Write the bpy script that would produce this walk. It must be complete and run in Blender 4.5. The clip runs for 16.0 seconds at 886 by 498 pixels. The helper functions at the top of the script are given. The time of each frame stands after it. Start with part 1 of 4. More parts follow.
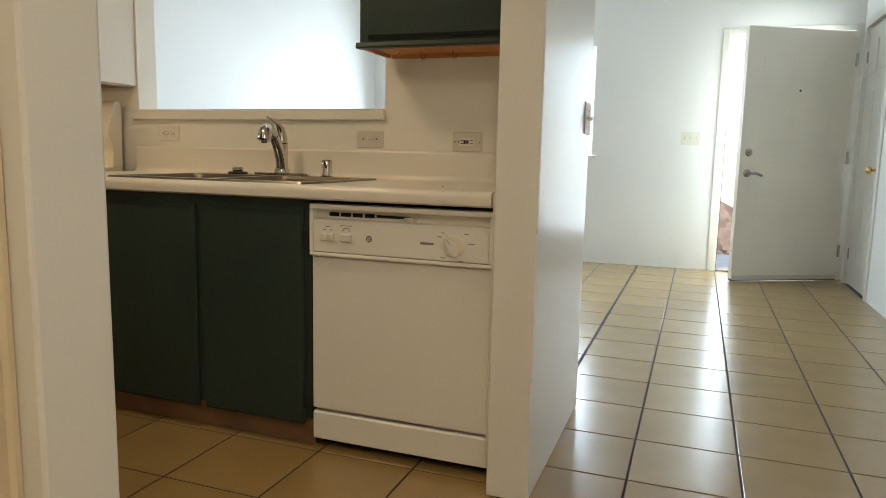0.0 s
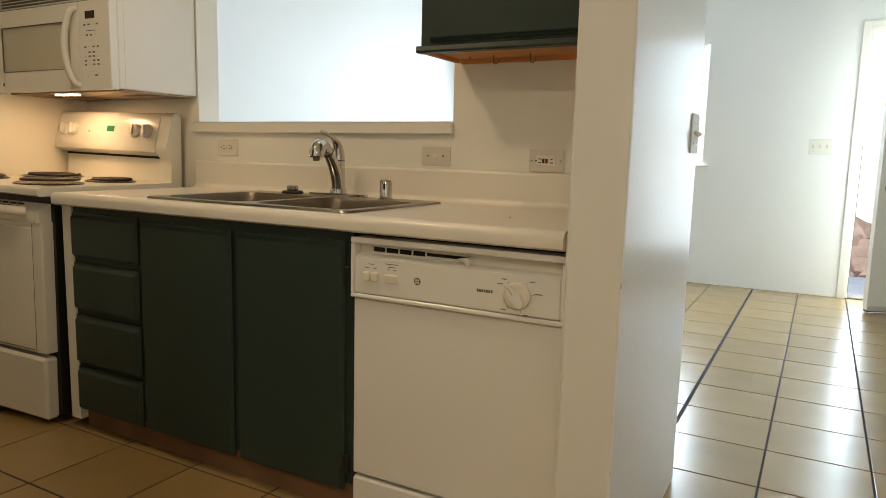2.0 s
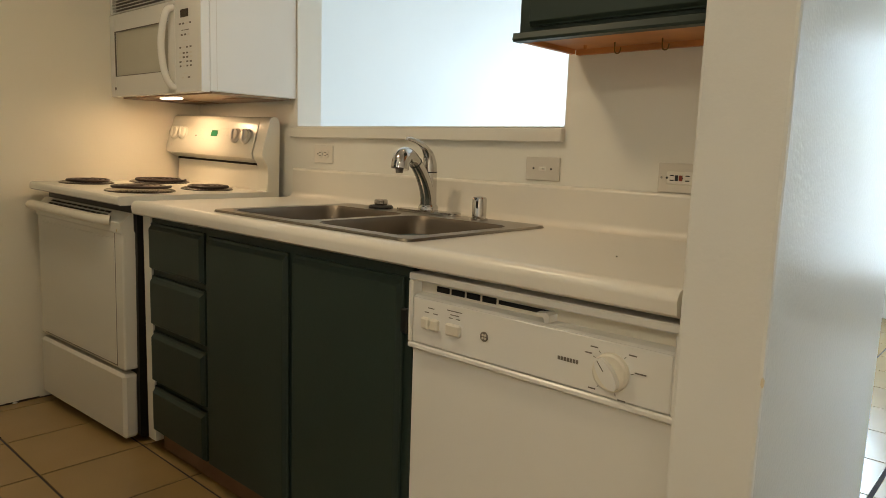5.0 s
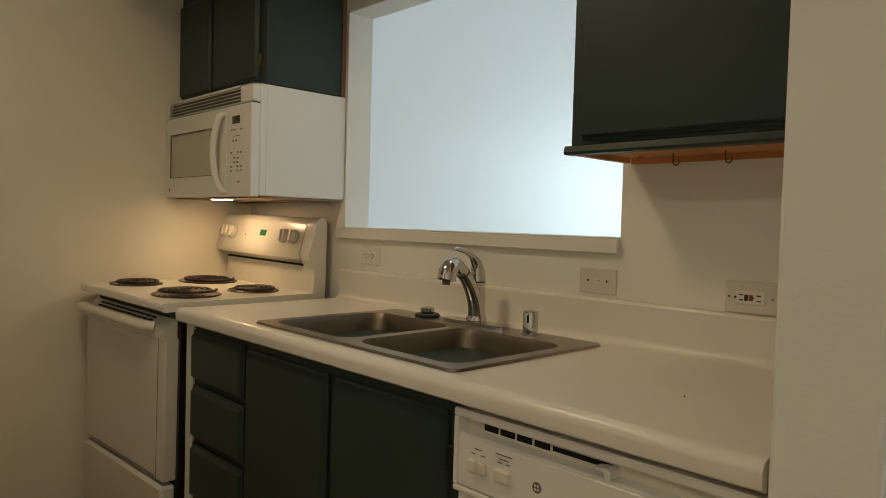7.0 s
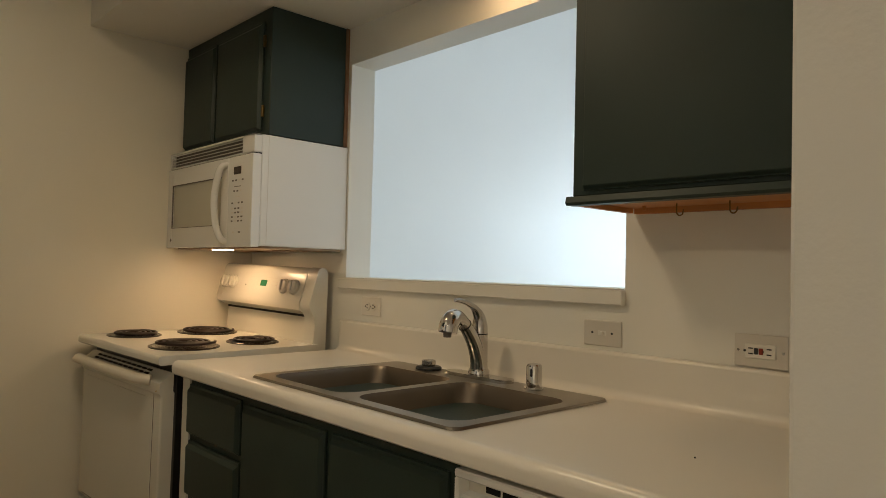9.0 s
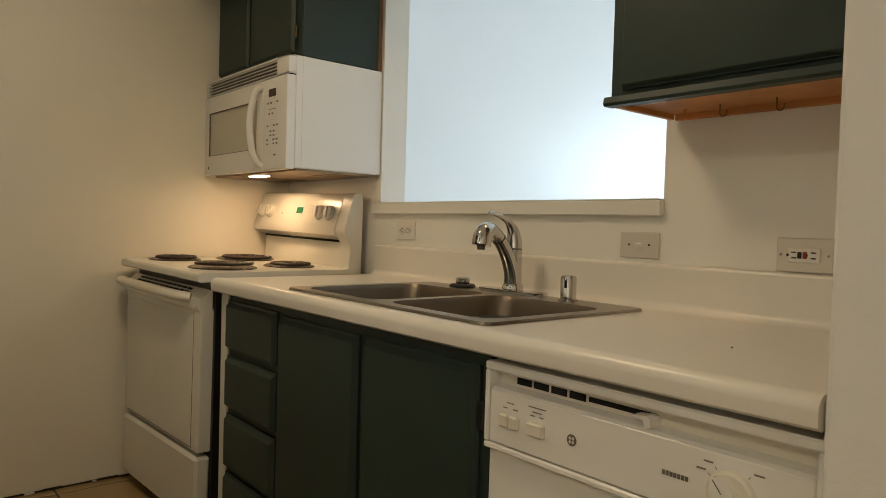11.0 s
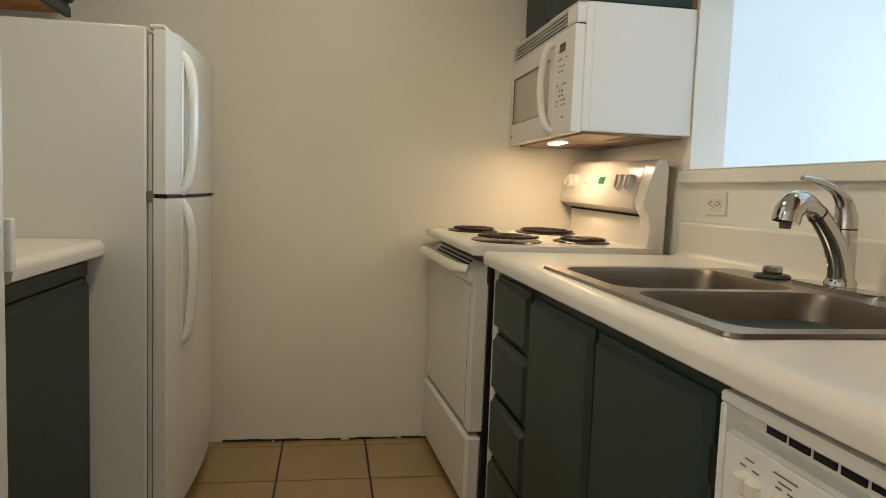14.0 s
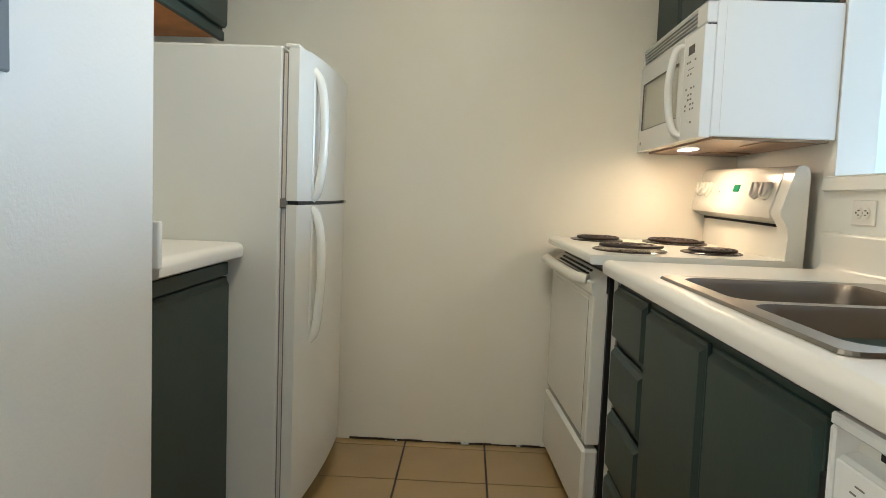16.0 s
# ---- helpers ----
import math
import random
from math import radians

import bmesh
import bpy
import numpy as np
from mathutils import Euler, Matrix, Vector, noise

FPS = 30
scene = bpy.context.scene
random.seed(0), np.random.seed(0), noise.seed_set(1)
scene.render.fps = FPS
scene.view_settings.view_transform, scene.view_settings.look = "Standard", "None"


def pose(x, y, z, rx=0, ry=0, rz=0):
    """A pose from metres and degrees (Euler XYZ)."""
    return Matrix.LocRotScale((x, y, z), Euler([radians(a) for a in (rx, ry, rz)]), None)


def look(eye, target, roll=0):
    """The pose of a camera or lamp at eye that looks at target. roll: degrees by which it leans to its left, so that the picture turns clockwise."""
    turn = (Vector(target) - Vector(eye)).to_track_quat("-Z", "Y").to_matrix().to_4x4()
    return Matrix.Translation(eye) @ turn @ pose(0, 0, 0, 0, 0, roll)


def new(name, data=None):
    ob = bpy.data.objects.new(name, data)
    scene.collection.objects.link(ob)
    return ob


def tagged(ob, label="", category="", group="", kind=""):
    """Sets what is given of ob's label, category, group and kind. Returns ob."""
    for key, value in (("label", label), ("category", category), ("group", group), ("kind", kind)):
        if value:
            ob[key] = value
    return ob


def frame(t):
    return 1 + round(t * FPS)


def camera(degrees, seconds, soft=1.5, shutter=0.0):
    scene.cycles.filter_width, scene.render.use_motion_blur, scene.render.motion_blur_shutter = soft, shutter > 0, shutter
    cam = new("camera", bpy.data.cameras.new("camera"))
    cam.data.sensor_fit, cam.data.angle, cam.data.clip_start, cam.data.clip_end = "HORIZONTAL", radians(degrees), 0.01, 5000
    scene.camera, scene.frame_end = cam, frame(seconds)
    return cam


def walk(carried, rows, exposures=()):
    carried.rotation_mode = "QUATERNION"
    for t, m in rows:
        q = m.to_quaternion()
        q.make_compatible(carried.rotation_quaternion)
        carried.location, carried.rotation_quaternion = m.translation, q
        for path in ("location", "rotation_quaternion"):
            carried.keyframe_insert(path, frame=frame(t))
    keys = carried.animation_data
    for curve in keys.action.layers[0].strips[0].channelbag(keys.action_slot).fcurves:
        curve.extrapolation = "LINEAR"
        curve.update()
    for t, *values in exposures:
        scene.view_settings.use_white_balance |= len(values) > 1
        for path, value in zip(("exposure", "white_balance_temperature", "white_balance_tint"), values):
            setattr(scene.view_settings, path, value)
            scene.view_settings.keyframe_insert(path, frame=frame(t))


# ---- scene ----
# ---- camera and walk ----
cam = camera(65.5, 16.0, soft=0.5)
PATH = [
    (0, (0.099, 0.194, 0.973), (-0.584, 2.054, 0.703), 1.2),
    (0.5, (0.068, 0.277, 1.005), (-0.63, 2.132, 0.734), 1.2),
    (1, (0.049, 0.381, 1.024), (-0.704, 2.214, 0.753), 1.3),
    (1.5, (0.057, 0.493, 1.035), (-0.788, 2.285, 0.765), 1.3),
    (2, (0.051, 0.59, 1.038), (-0.899, 2.329, 0.765), 1.4),
    (2.5, (0.046, 0.638, 1.043), (-1.0, 2.321, 0.77), 1.5),
    (3, (0.045, 0.693, 1.042), (-1.069, 2.331, 0.769), 1.5),
    (3.2, (0.046, 0.721, 1.033), (-1.087, 2.347, 0.765), 1.6),
    (5.3, (-0.066, 1.078, 1.09), (-1.416, 2.529, 0.821), 1.9),
    (5.5, (-0.09, 1.091, 1.106), (-1.457, 2.529, 0.855), 1.9),
    (6, (-0.087, 1.105, 1.138), (-1.499, 2.509, 0.952), 1.7),
    (6.5, (-0.092, 1.114, 1.152), (-1.527, 2.501, 1.029), 1.7),
    (7, (-0.093, 1.126, 1.173), (-1.538, 2.506, 1.1), 1.6),
    (7.5, (-0.101, 1.138, 1.194), (-1.554, 2.513, 1.18), 1.7),
    (8, (-0.107, 1.149, 1.213), (-1.563, 2.518, 1.261), 1.6),
    (8.2, (-0.107, 1.147, 1.214), (-1.564, 2.515, 1.278), 1.4),
    (10.3, (-0.111, 1.176, 1.094), (-1.589, 2.523, 1.119), 1.8),
    (10.5, (-0.107, 1.165, 1.084), (-1.597, 2.499, 1.083), 1.7),
    (11, (-0.112, 1.177, 1.062), (-1.64, 2.466, 0.998), 1.7),
    (11.5, (-0.138, 1.242, 1.035), (-1.693, 2.494, 0.912), 1.8),
    (12, (-0.167, 1.321, 1.035), (-1.809, 2.452, 0.883), 1.8),
    (12.5, (-0.193, 1.364, 1.048), (-1.936, 2.333, 0.895), 2.0),
    (13, (-0.227, 1.438, 1.046), (-2.064, 2.214, 0.888), 1.9),
    (13.5, (-0.241, 1.519, 1.057), (-2.154, 2.078, 0.891), 2.0),
    (14, (-0.25, 1.575, 1.053), (-2.215, 1.905, 0.885), 2.1),
    (14.5, (-0.244, 1.621, 1.048), (-2.233, 1.744, 0.88), 2.2),
    (15, (-0.235, 1.656, 1.044), (-2.228, 1.688, 0.88), 2.3),
    (15.5, (-0.222, 1.647, 1.053), (-2.215, 1.611, 0.892), 2.2),
    (16, (-0.229, 1.638, 1.049), (-2.222, 1.569, 0.894), 2.2),
]
EXPOSURES = [(0.0, 1.64, 6650, 11), (3.0, 1.74, 6700, 11), (5.5, 1.74, 6300, 7), (6.3, 1.33, 6500, 5), (7.0, 1.20, 6500, 8), (8.0, 1.20, 6600, 11), (11.0, 1.54, 6400, 10), (12.5, 1.71, 6400, 10), (14.0, 2.00, 5600, 8), (16.0, 2.42, 5000, 5)]
walk(cam, [(t, look(eye, target, roll)) for t, eye, target, roll in PATH], EXPOSURES)

# ---- world, sun, large lights ----
world = bpy.data.worlds.new("sky")
scene.world = world
world.use_nodes = True
wn = world.node_tree.nodes
sky = wn.new("ShaderNodeTexSky")
sky.sky_type, sky.sun_disc = "NISHITA", False
sky.sun_elevation, sky.sun_rotation = radians(52), radians(225)
world.node_tree.links.new(sky.outputs[0], wn["Background"].inputs[0])
wn["Background"].inputs[1].default_value = 0.12
sun = new("sun", bpy.data.lights.new("sun", "SUN"))
sun.data.energy, sun.data.angle, sun.data.color = 3.5, radians(0.6), (1.0, 0.95, 0.88)
sun.matrix_world = look((-5, 2.0, 11), (0, 7, 0))


def area(name, eye, target, w, h, power, color):
    d = bpy.data.lights.new(name, "AREA")
    d.shape, d.size, d.size_y, d.energy, d.color = "RECTANGLE", w, h, power, color
    ob = new(name, d)
    ob.matrix_world = look(eye, target)
    return ob


# daylight in the living room's window opening, and in the open front door
area("window_light", (-1.65, 6.80, 1.49), (-1.2, 4.0, 0.9), 1.56, 0.92, 26, (0.70, 0.87, 1.0))
area("door_light", (0.70, 7.0, 1.15), (0.55, 5.0, 1.0), 0.85, 1.8, 18, (0.74, 0.90, 1.0))


def ceiling_lamp(name, x, y, power, color):
    d = bpy.data.lights.new(name, "AREA")
    d.shape, d.size, d.energy, d.color = "DISK", 0.26, power, color
    new(name, d).matrix_world = look((x, y, 2.335), (x, y, 0))


# the ceiling lamps of kitchen and hall, the small lamp in the soffit over the sink, and the lamp under the microwave
KX, KY, HX, HY = -1.72, 1.52, 0.35, -0.35
ceiling_lamp("kitchen_lamp", KX, KY, 2.6, (1.0, 0.76, 0.46))
ceiling_lamp("hall_lamp", HX, HY, 6.2, (1.0, 0.83, 0.58))
SLX, SLY = -1.46, 2.575
sl = bpy.data.lights.new("soffit_lamp", "AREA")
sl.shape, sl.size, sl.energy, sl.color = "DISK", 0.09, 0.36, (1.0, 0.62, 0.30)
new("soffit_lamp", sl).matrix_world = look((SLX, SLY, 2.110), (SLX, SLY, 0))
area("cooktop_lamp", (-2.768, 2.428, 1.243), (-2.768, 2.428, 0), 0.10, 0.06, 0.42, (1.0, 0.60, 0.29))


# ---- materials ----
def material(name, color, rough=0.5, metal=0.0, vary=0.06, scale=6.0, bump=0.0, bump_scale=200.0, coat=0.0, island=0.0, rough_vary=0.02):
    m = bpy.data.materials.new(name)
    m.use_nodes = True
    n, l = m.node_tree.nodes, m.node_tree.links
    b = n["Principled BSDF"]
    b.inputs["Metallic"].default_value = metal
    b.inputs["Coat Weight"].default_value = coat
    co = n.new("ShaderNodeTexCoord")
    big = n.new("ShaderNodeTexNoise")
    big.inputs["Scale"].default_value, big.inputs["Detail"].default_value = scale, 3
    big.inputs["Roughness"].default_value = 0.4
    l.new(co.outputs["Object"], big.inputs["Vector"])
    ramp = n.new("ShaderNodeMapRange")
    ramp.inputs[1].default_value, ramp.inputs[2].default_value = 0.2, 0.8
    ramp.inputs[3].default_value, ramp.inputs[4].default_value = 1 - vary, 1 + vary
    l.new(big.outputs[0], ramp.inputs[0])
    mix = n.new("ShaderNodeMix")
    mix.data_type, mix.blend_type = "RGBA", "MULTIPLY"
    mix.inputs[0].default_value = 1.0
    mix.inputs[6].default_value = (*color, 1)
    l.new(ramp.outputs[0], mix.inputs[7])
    out = mix.outputs[2]
    if island:
        info = n.new("ShaderNodeObjectInfo")
        r2 = n.new("ShaderNodeMapRange")
        r2.inputs[3].default_value, r2.inputs[4].default_value = 1 - island, 1 + island
        l.new(info.outputs["Random"], r2.inputs[0])
        mix2 = n.new("ShaderNodeMix")
        mix2.data_type, mix2.blend_type = "RGBA", "MULTIPLY"
        mix2.inputs[0].default_value = 1.0
        l.new(out, mix2.inputs[6])
        l.new(r2.outputs[0], mix2.inputs[7])
        out = mix2.outputs[2]
    l.new(out, b.inputs["Base Color"])
    rr = n.new("ShaderNodeMapRange")
    rr.inputs[1].default_value, rr.inputs[2].default_value = 0.3, 0.7
    rr.inputs[3].default_value, rr.inputs[4].default_value = max(rough - rough_vary, 0.02), min(rough + rough_vary, 1)
    fine = n.new("ShaderNodeTexNoise")
    fine.inputs["Scale"].default_value, fine.inputs["Detail"].default_value = scale * 4, 4
    l.new(co.outputs["Object"], fine.inputs["Vector"])
    l.new(fine.outputs[0], rr.inputs[0])
    if rough_vary > 0.025:
        l.new(rr.outputs[0], b.inputs["Roughness"])
    else:
        b.inputs["Roughness"].default_value = rough
    if bump:
        tex = n.new("ShaderNodeTexNoise")
        tex.inputs["Scale"].default_value, tex.inputs["Detail"].default_value = bump_scale, 2
        l.new(co.outputs["Object"], tex.inputs["Vector"])
        bn = n.new("ShaderNodeBump")
        bn.inputs["Strength"].default_value, bn.inputs["Distance"].default_value = bump, 0.002
        l.new(tex.outputs[0], bn.inputs["Height"])
        l.new(bn.outputs[0], b.inputs["Normal"])
    return m


def glowing(name, color, strength):
    m = bpy.data.materials.new(name)
    m.use_nodes = True
    b = m.node_tree.nodes["Principled BSDF"]
    b.inputs["Base Color"].default_value = (*color, 1)
    b.inputs["Emission Color"].default_value = (*color, 1)
    b.inputs["Emission Strength"].default_value = strength
    return m


LPAINT = material("white_living_room_paint", (0.87, 0.87, 0.86), 0.5, vary=0.02, scale=1.5, bump=0.10, bump_scale=140)
KPAINT = material("kitchen_wall_paint", (0.83, 0.79, 0.67), 0.45, vary=0.04, scale=1.8, bump=0.10, bump_scale=140)
PAINT = material("wall_paint", (0.83, 0.815, 0.75), 0.45, vary=0.035, scale=2.2, bump=0.08, bump_scale=150)
GLOSS = material("semigloss_wall_paint", (0.78, 0.775, 0.74), 0.25, vary=0.02, scale=1.2, bump=0.22, bump_scale=120)
CEIL = material("ceiling_paint", (0.76, 0.74, 0.68), 0.7, vary=0.03, scale=2.0, bump=0.4, bump_scale=90)
TRIM = material("trim_paint", (0.80, 0.78, 0.72), 0.35, vary=0.03, scale=5)
BEIGE = material("casing_paint", (0.70, 0.60, 0.43), 0.4, vary=0.04, scale=5)
DOORP = material("door_paint", (0.86, 0.82, 0.71), 0.38, vary=0.04, scale=3, bump=0.1, bump_scale=60)
WHITEDOOR = material("closet_door_paint", (0.80, 0.79, 0.76), 0.3, vary=0.02)
LAMIN = material("laminate", (0.78, 0.745, 0.67), 0.28, vary=0.015, scale=3)
ENAMEL = material("white_enamel", (0.76, 0.745, 0.67), 0.22, vary=0.02, scale=3)
OLDWHITE = material("white_plastic", (0.74, 0.70, 0.60), 0.35, vary=0.03, scale=8)
MWHITE = material("bright_white_enamel", (0.80, 0.79, 0.75), 0.26, vary=0.015, scale=3)
FRIDGE = material("fridge_enamel", (0.72, 0.71, 0.65), 0.32, vary=0.02, scale=3, bump=0.08, bump_scale=320)
GREEN = material("dark_green_paint", (0.025, 0.041, 0.034), 0.45, vary=0.10, scale=5, bump=0.12, bump_scale=70)
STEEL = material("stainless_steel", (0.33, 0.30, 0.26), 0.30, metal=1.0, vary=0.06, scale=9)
# the deck's steel again, darkened: shade down in the bowls is put into the colour
BOWL = material("shaded_sink_steel", (0.19, 0.158, 0.125), 0.44, metal=1.0, vary=0.08, scale=9)
CHROME = material("chrome", (0.62, 0.60, 0.58), 0.08, metal=1.0, vary=0.03, rough_vary=0.03)
BLACK = material("black_plastic", (0.012, 0.012, 0.012), 0.4)
GAP = material("dark_gap", (0.006, 0.006, 0.006), 0.9)
# microwave underside: the orange-brown reflection is put into this metal's colour
UNDER = material("warm_reflection_metal", (0.26, 0.17, 0.10), 0.38, metal=1.0, vary=0.25, scale=14)
COIL = material("heating_coil", (0.022, 0.011, 0.007), 0.5, vary=0.3, scale=20)
PAN = material("drip_pan_enamel", (0.018, 0.008, 0.005), 0.22, vary=0.3, scale=20)
WOOD = material("cabinet_wood", (0.54, 0.23, 0.07), 0.5, vary=0.25, scale=8)
TOE = material("toe_board_wood", (0.20, 0.105, 0.055), 0.6, vary=0.25, scale=7)
TILE = material("beige_tile", (0.345, 0.230, 0.094), 0.24, vary=0.07, scale=5, island=0.05)
TILE.node_tree.nodes["Principled BSDF"].inputs["Specular IOR Level"].default_value = 1.0
GREEN.node_tree.nodes["Principled BSDF"].inputs["Specular IOR Level"].default_value = 0.32
GROUT = material("dark_grout", (0.035, 0.024, 0.017), 0.9, vary=0.2, scale=14)
GREYPL = material("grey_switch_plate", (0.66, 0.62, 0.55), 0.45)
IVORY = material("ivory_plastic", (0.76, 0.73, 0.66), 0.35)
BRASS = material("brass", (0.72, 0.50, 0.16), 0.2, metal=1.0)
AGED = material("aged_brass", (0.20, 0.13, 0.05), 0.4, metal=1.0, vary=0.1)
NICKEL = material("satin_nickel", (0.45, 0.43, 0.40), 0.25, metal=1.0)
GREYMETAL = material("grey_painted_metal", (0.18, 0.20, 0.22), 0.4, vary=0.05)
GLASSD = material("oven_window", (0.56, 0.54, 0.45), 0.12, vary=0.02)
PRINT = material("grey_print", (0.16, 0.14, 0.12), 0.6)
RED = material("red_button", (0.25, 0.03, 0.012), 0.4)
KNOBG = material("grey_knob", (0.70, 0.67, 0.62), 0.3)
DISPLAY = material("dark_display", (0.03, 0.012, 0.008), 0.15)
GREENLED = glowing("green_clock", (0.0, 0.10, 0.03), 0.28)
LENS = glowing("lamp_lens", (1.0, 0.80, 0.52), 6.0)
CONCRETE = material("concrete", (0.45, 0.43, 0.40), 0.9, vary=0.12, scale=3, bump=0.4, bump_scale=60)
GROUND = material("dry_ground", (0.28, 0.22, 0.16), 0.95, vary=0.25, scale=2, bump=0.5, bump_scale=20)
ROCK = material("red_rock", (0.12, 0.085, 0.065), 0.9, vary=0.3, scale=6, bump=0.6, bump_scale=18)
STUCCO = material("stucco", (0.60, 0.54, 0.45), 0.9, vary=0.08, scale=2, bump=0.5, bump_scale=50)


# ---- builders ----
def part(name, bm, mat, parent=None, label=""):
    me = bpy.data.meshes.new(name)
    bm.to_mesh(me)
    bm.free()
    me.materials.append(mat)
    ob = new(name, me)
    if parent is not None:
        ob.parent = parent
        ob.matrix_parent_inverse = Matrix.LocRotScale(*parent.matrix_basis.decompose()).inverted()
    if label:
        tagged(ob, label)
    return ob


def smooth(ob, angle=40):
    me = ob.data
    for p in me.polygons:
        p.use_smooth = True
    me.set_sharp_from_angle(angle=radians(angle))
    return ob


def thing(name, x, y, z, label, category, group="", kind=""):
    ob = new(name)
    ob.empty_display_size = 0.05
    ob.location = (x, y, z)
    return tagged(ob, label, category, group, kind)


def add_box(bm, x0, x1, y0, y1, z0, z1, bevel=0.0, seg=1):
    g = bmesh.ops.create_cube(bm, size=1)
    vs = g["verts"]
    bmesh.ops.scale(bm, vec=(x1 - x0, y1 - y0, z1 - z0), verts=vs)
    bmesh.ops.translate(bm, vec=((x0 + x1) / 2, (y0 + y1) / 2, (z0 + z1) / 2), verts=vs)
    if bevel:
        es = list({e for v in vs for e in v.link_edges})
        bmesh.ops.bevel(bm, geom=es, offset=bevel, segments=seg, profile=0.5, affect="EDGES", clamp_overlap=True)
    return bm


def box(x0, x1, y0, y1, z0, z1, bevel=0.0, seg=1):
    return add_box(bmesh.new(), x0, x1, y0, y1, z0, z1, bevel, seg)


def boxes(rows, bevel=0.0):
    bm = bmesh.new()
    for r in rows:
        add_box(bm, *r, bevel)
    return bm


def prism(profile, a, b, axis="x"):
    """A closed profile of (u, v) drawn out from a to b: along x it is (y, z), along y (x, z), along z (x, y)."""
    bm = bmesh.new()
    put = {"x": lambda u, v, w: (w, u, v), "y": lambda u, v, w: (u, w, v), "z": lambda u, v, w: (u, v, w)}[axis]
    ra = [bm.verts.new(put(u, v, a)) for u, v in profile]
    rb = [bm.verts.new(put(u, v, b)) for u, v in profile]
    n = len(profile)
    bm.faces.new(ra)
    bm.faces.new(rb[::-1])
    for i in range(n):
        bm.faces.new((ra[i], rb[i], rb[(i + 1) % n], ra[(i + 1) % n]))
    bmesh.ops.recalc_face_normals(bm, faces=bm.faces)
    return bm


def arc(cu, cv, r, a0, a1, n=6):
    return [(cu + r * math.cos(radians(a0 + (a1 - a0) * i / n)), cv + r * math.sin(radians(a0 + (a1 - a0) * i / n))) for i in range(n + 1)]


def lathe(profile, m, n=24):
    """Turns (radius, height) rows round z, then lays the body at m."""
    bm = bmesh.new()
    rings = []
    for r, h in profile:
        rings.append([bm.verts.new(m @ Vector((r * math.cos(2 * math.pi * i / n), r * math.sin(2 * math.pi * i / n), h))) for i in range(n)])
    for a, b in zip(rings, rings[1:]):
        for i in range(n):
            bm.faces.new((a[i], a[(i + 1) % n], b[(i + 1) % n], b[i]))
    bm.faces.new(rings[0][::-1])
    bm.faces.new(rings[-1])
    bmesh.ops.recalc_face_normals(bm, faces=bm.faces)
    return bm


def tube(points, radii, n=12, squash=1.0):
    """A round bar along points; radii one for all, or one each."""
    bm = bmesh.new()
    pts = [Vector(p) for p in points]
    if not isinstance(radii, (list, tuple)):
        radii = [radii] * len(pts)
    rings, side = [], None
    for i, p in enumerate(pts):
        t = (pts[min(i + 1, len(pts) - 1)] - pts[max(i - 1, 0)]).normalized()
        if side is None:
            side = t.orthogonal().normalized()
        side = (side - t * side.dot(t)).normalized()
        up = t.cross(side)
        rings.append([bm.verts.new(p + radii[i] * (math.cos(2 * math.pi * k / n) * side + squash * math.sin(2 * math.pi * k / n) * up)) for k in range(n)])
    for a, b in zip(rings, rings[1:]):
        for k in range(n):
            bm.faces.new((a[k], a[(k + 1) % n], b[(k + 1) % n], b[k]))
    bm.faces.new(rings[0][::-1])
    bm.faces.new(rings[-1])
    bmesh.ops.recalc_face_normals(bm, faces=bm.faces)
    return bm


def curve_points(ctrl, n=16):
    """A smooth line through the control points."""
    p = [Vector(c) for c in ctrl]
    p = [2 * p[0] - p[1]] + p + [2 * p[-1] - p[-2]]
    out = []
    for i in range(1, len(p) - 2):
        for k in range(n):
            t = k / n
            a, b, c, d2 = p[i - 1], p[i], p[i + 1], p[i + 2]
            out.append(0.5 * (2 * b + (c - a) * t + (2 * a - 5 * b + 4 * c - d2) * t * t + (3 * b - a - 3 * c + d2) * t ** 3))
    return out + [p[-2]]


def structure(name, bm, mat, label="", category=""):
    return tagged(part(name, bm, mat), label, category, "", "structure")


def wall_with_hole(x0, x1, y0, y1, z0, z1, a0, a1, b0, b1):
    """One wall along x, y0 to y1 thick, with an opening from a0 to a1 and b0 to b1 cut through it."""
    bm = bmesh.new()
    xs, zs = (x0, a0, a1, x1), (z0, b0, b1, z1)
    grid = [[[bm.verts.new((x, y, z)) for z in zs] for x in xs] for y in (y0, y1)]
    for side in grid:
        for i in range(3):
            for k in range(3):
                if (i, k) != (1, 1):
                    bm.faces.new((side[i][k], side[i + 1][k], side[i + 1][k + 1], side[i][k + 1]))
    f, b = grid
    for loop in ([(i, 0) for i in range(3)] + [(3, k) for k in range(3)] + [(i, 3) for i in (3, 2, 1)] + [(0, k) for k in (3, 2, 1)], [(1, 1), (2, 1), (2, 2), (1, 2)]):
        for (i, k), (j, n) in zip(loop, loop[1:] + loop[:1]):
            bm.faces.new((f[i][k], f[j][n], b[j][n], b[i][k]))
    bmesh.ops.recalc_face_normals(bm, faces=bm.faces)
    return bm


# ---- the place: measures ----
XW, XE = -3.087, 1.27            # end wall of the kitchen, wall of the closet
YK, YB = 2.72, 2.835            # pass-through wall, kitchen side and back
YF = 6.73                       # front wall
H, HL, HS = 2.44, 3.5, 2.13              # ceiling, soffit
PX0, PX1, PY = -0.42, -0.297, 2.005   # end wall of the counter
WX, WY0, WY1 = -0.72, 0.85, 0.98      # short wall opposite
CX = -1.65
OX0, OX1, OZ0, OZ1 = -2.325, -1.085, 1.144, 1.985
TOP, TOP2 = 0.873, 0.889

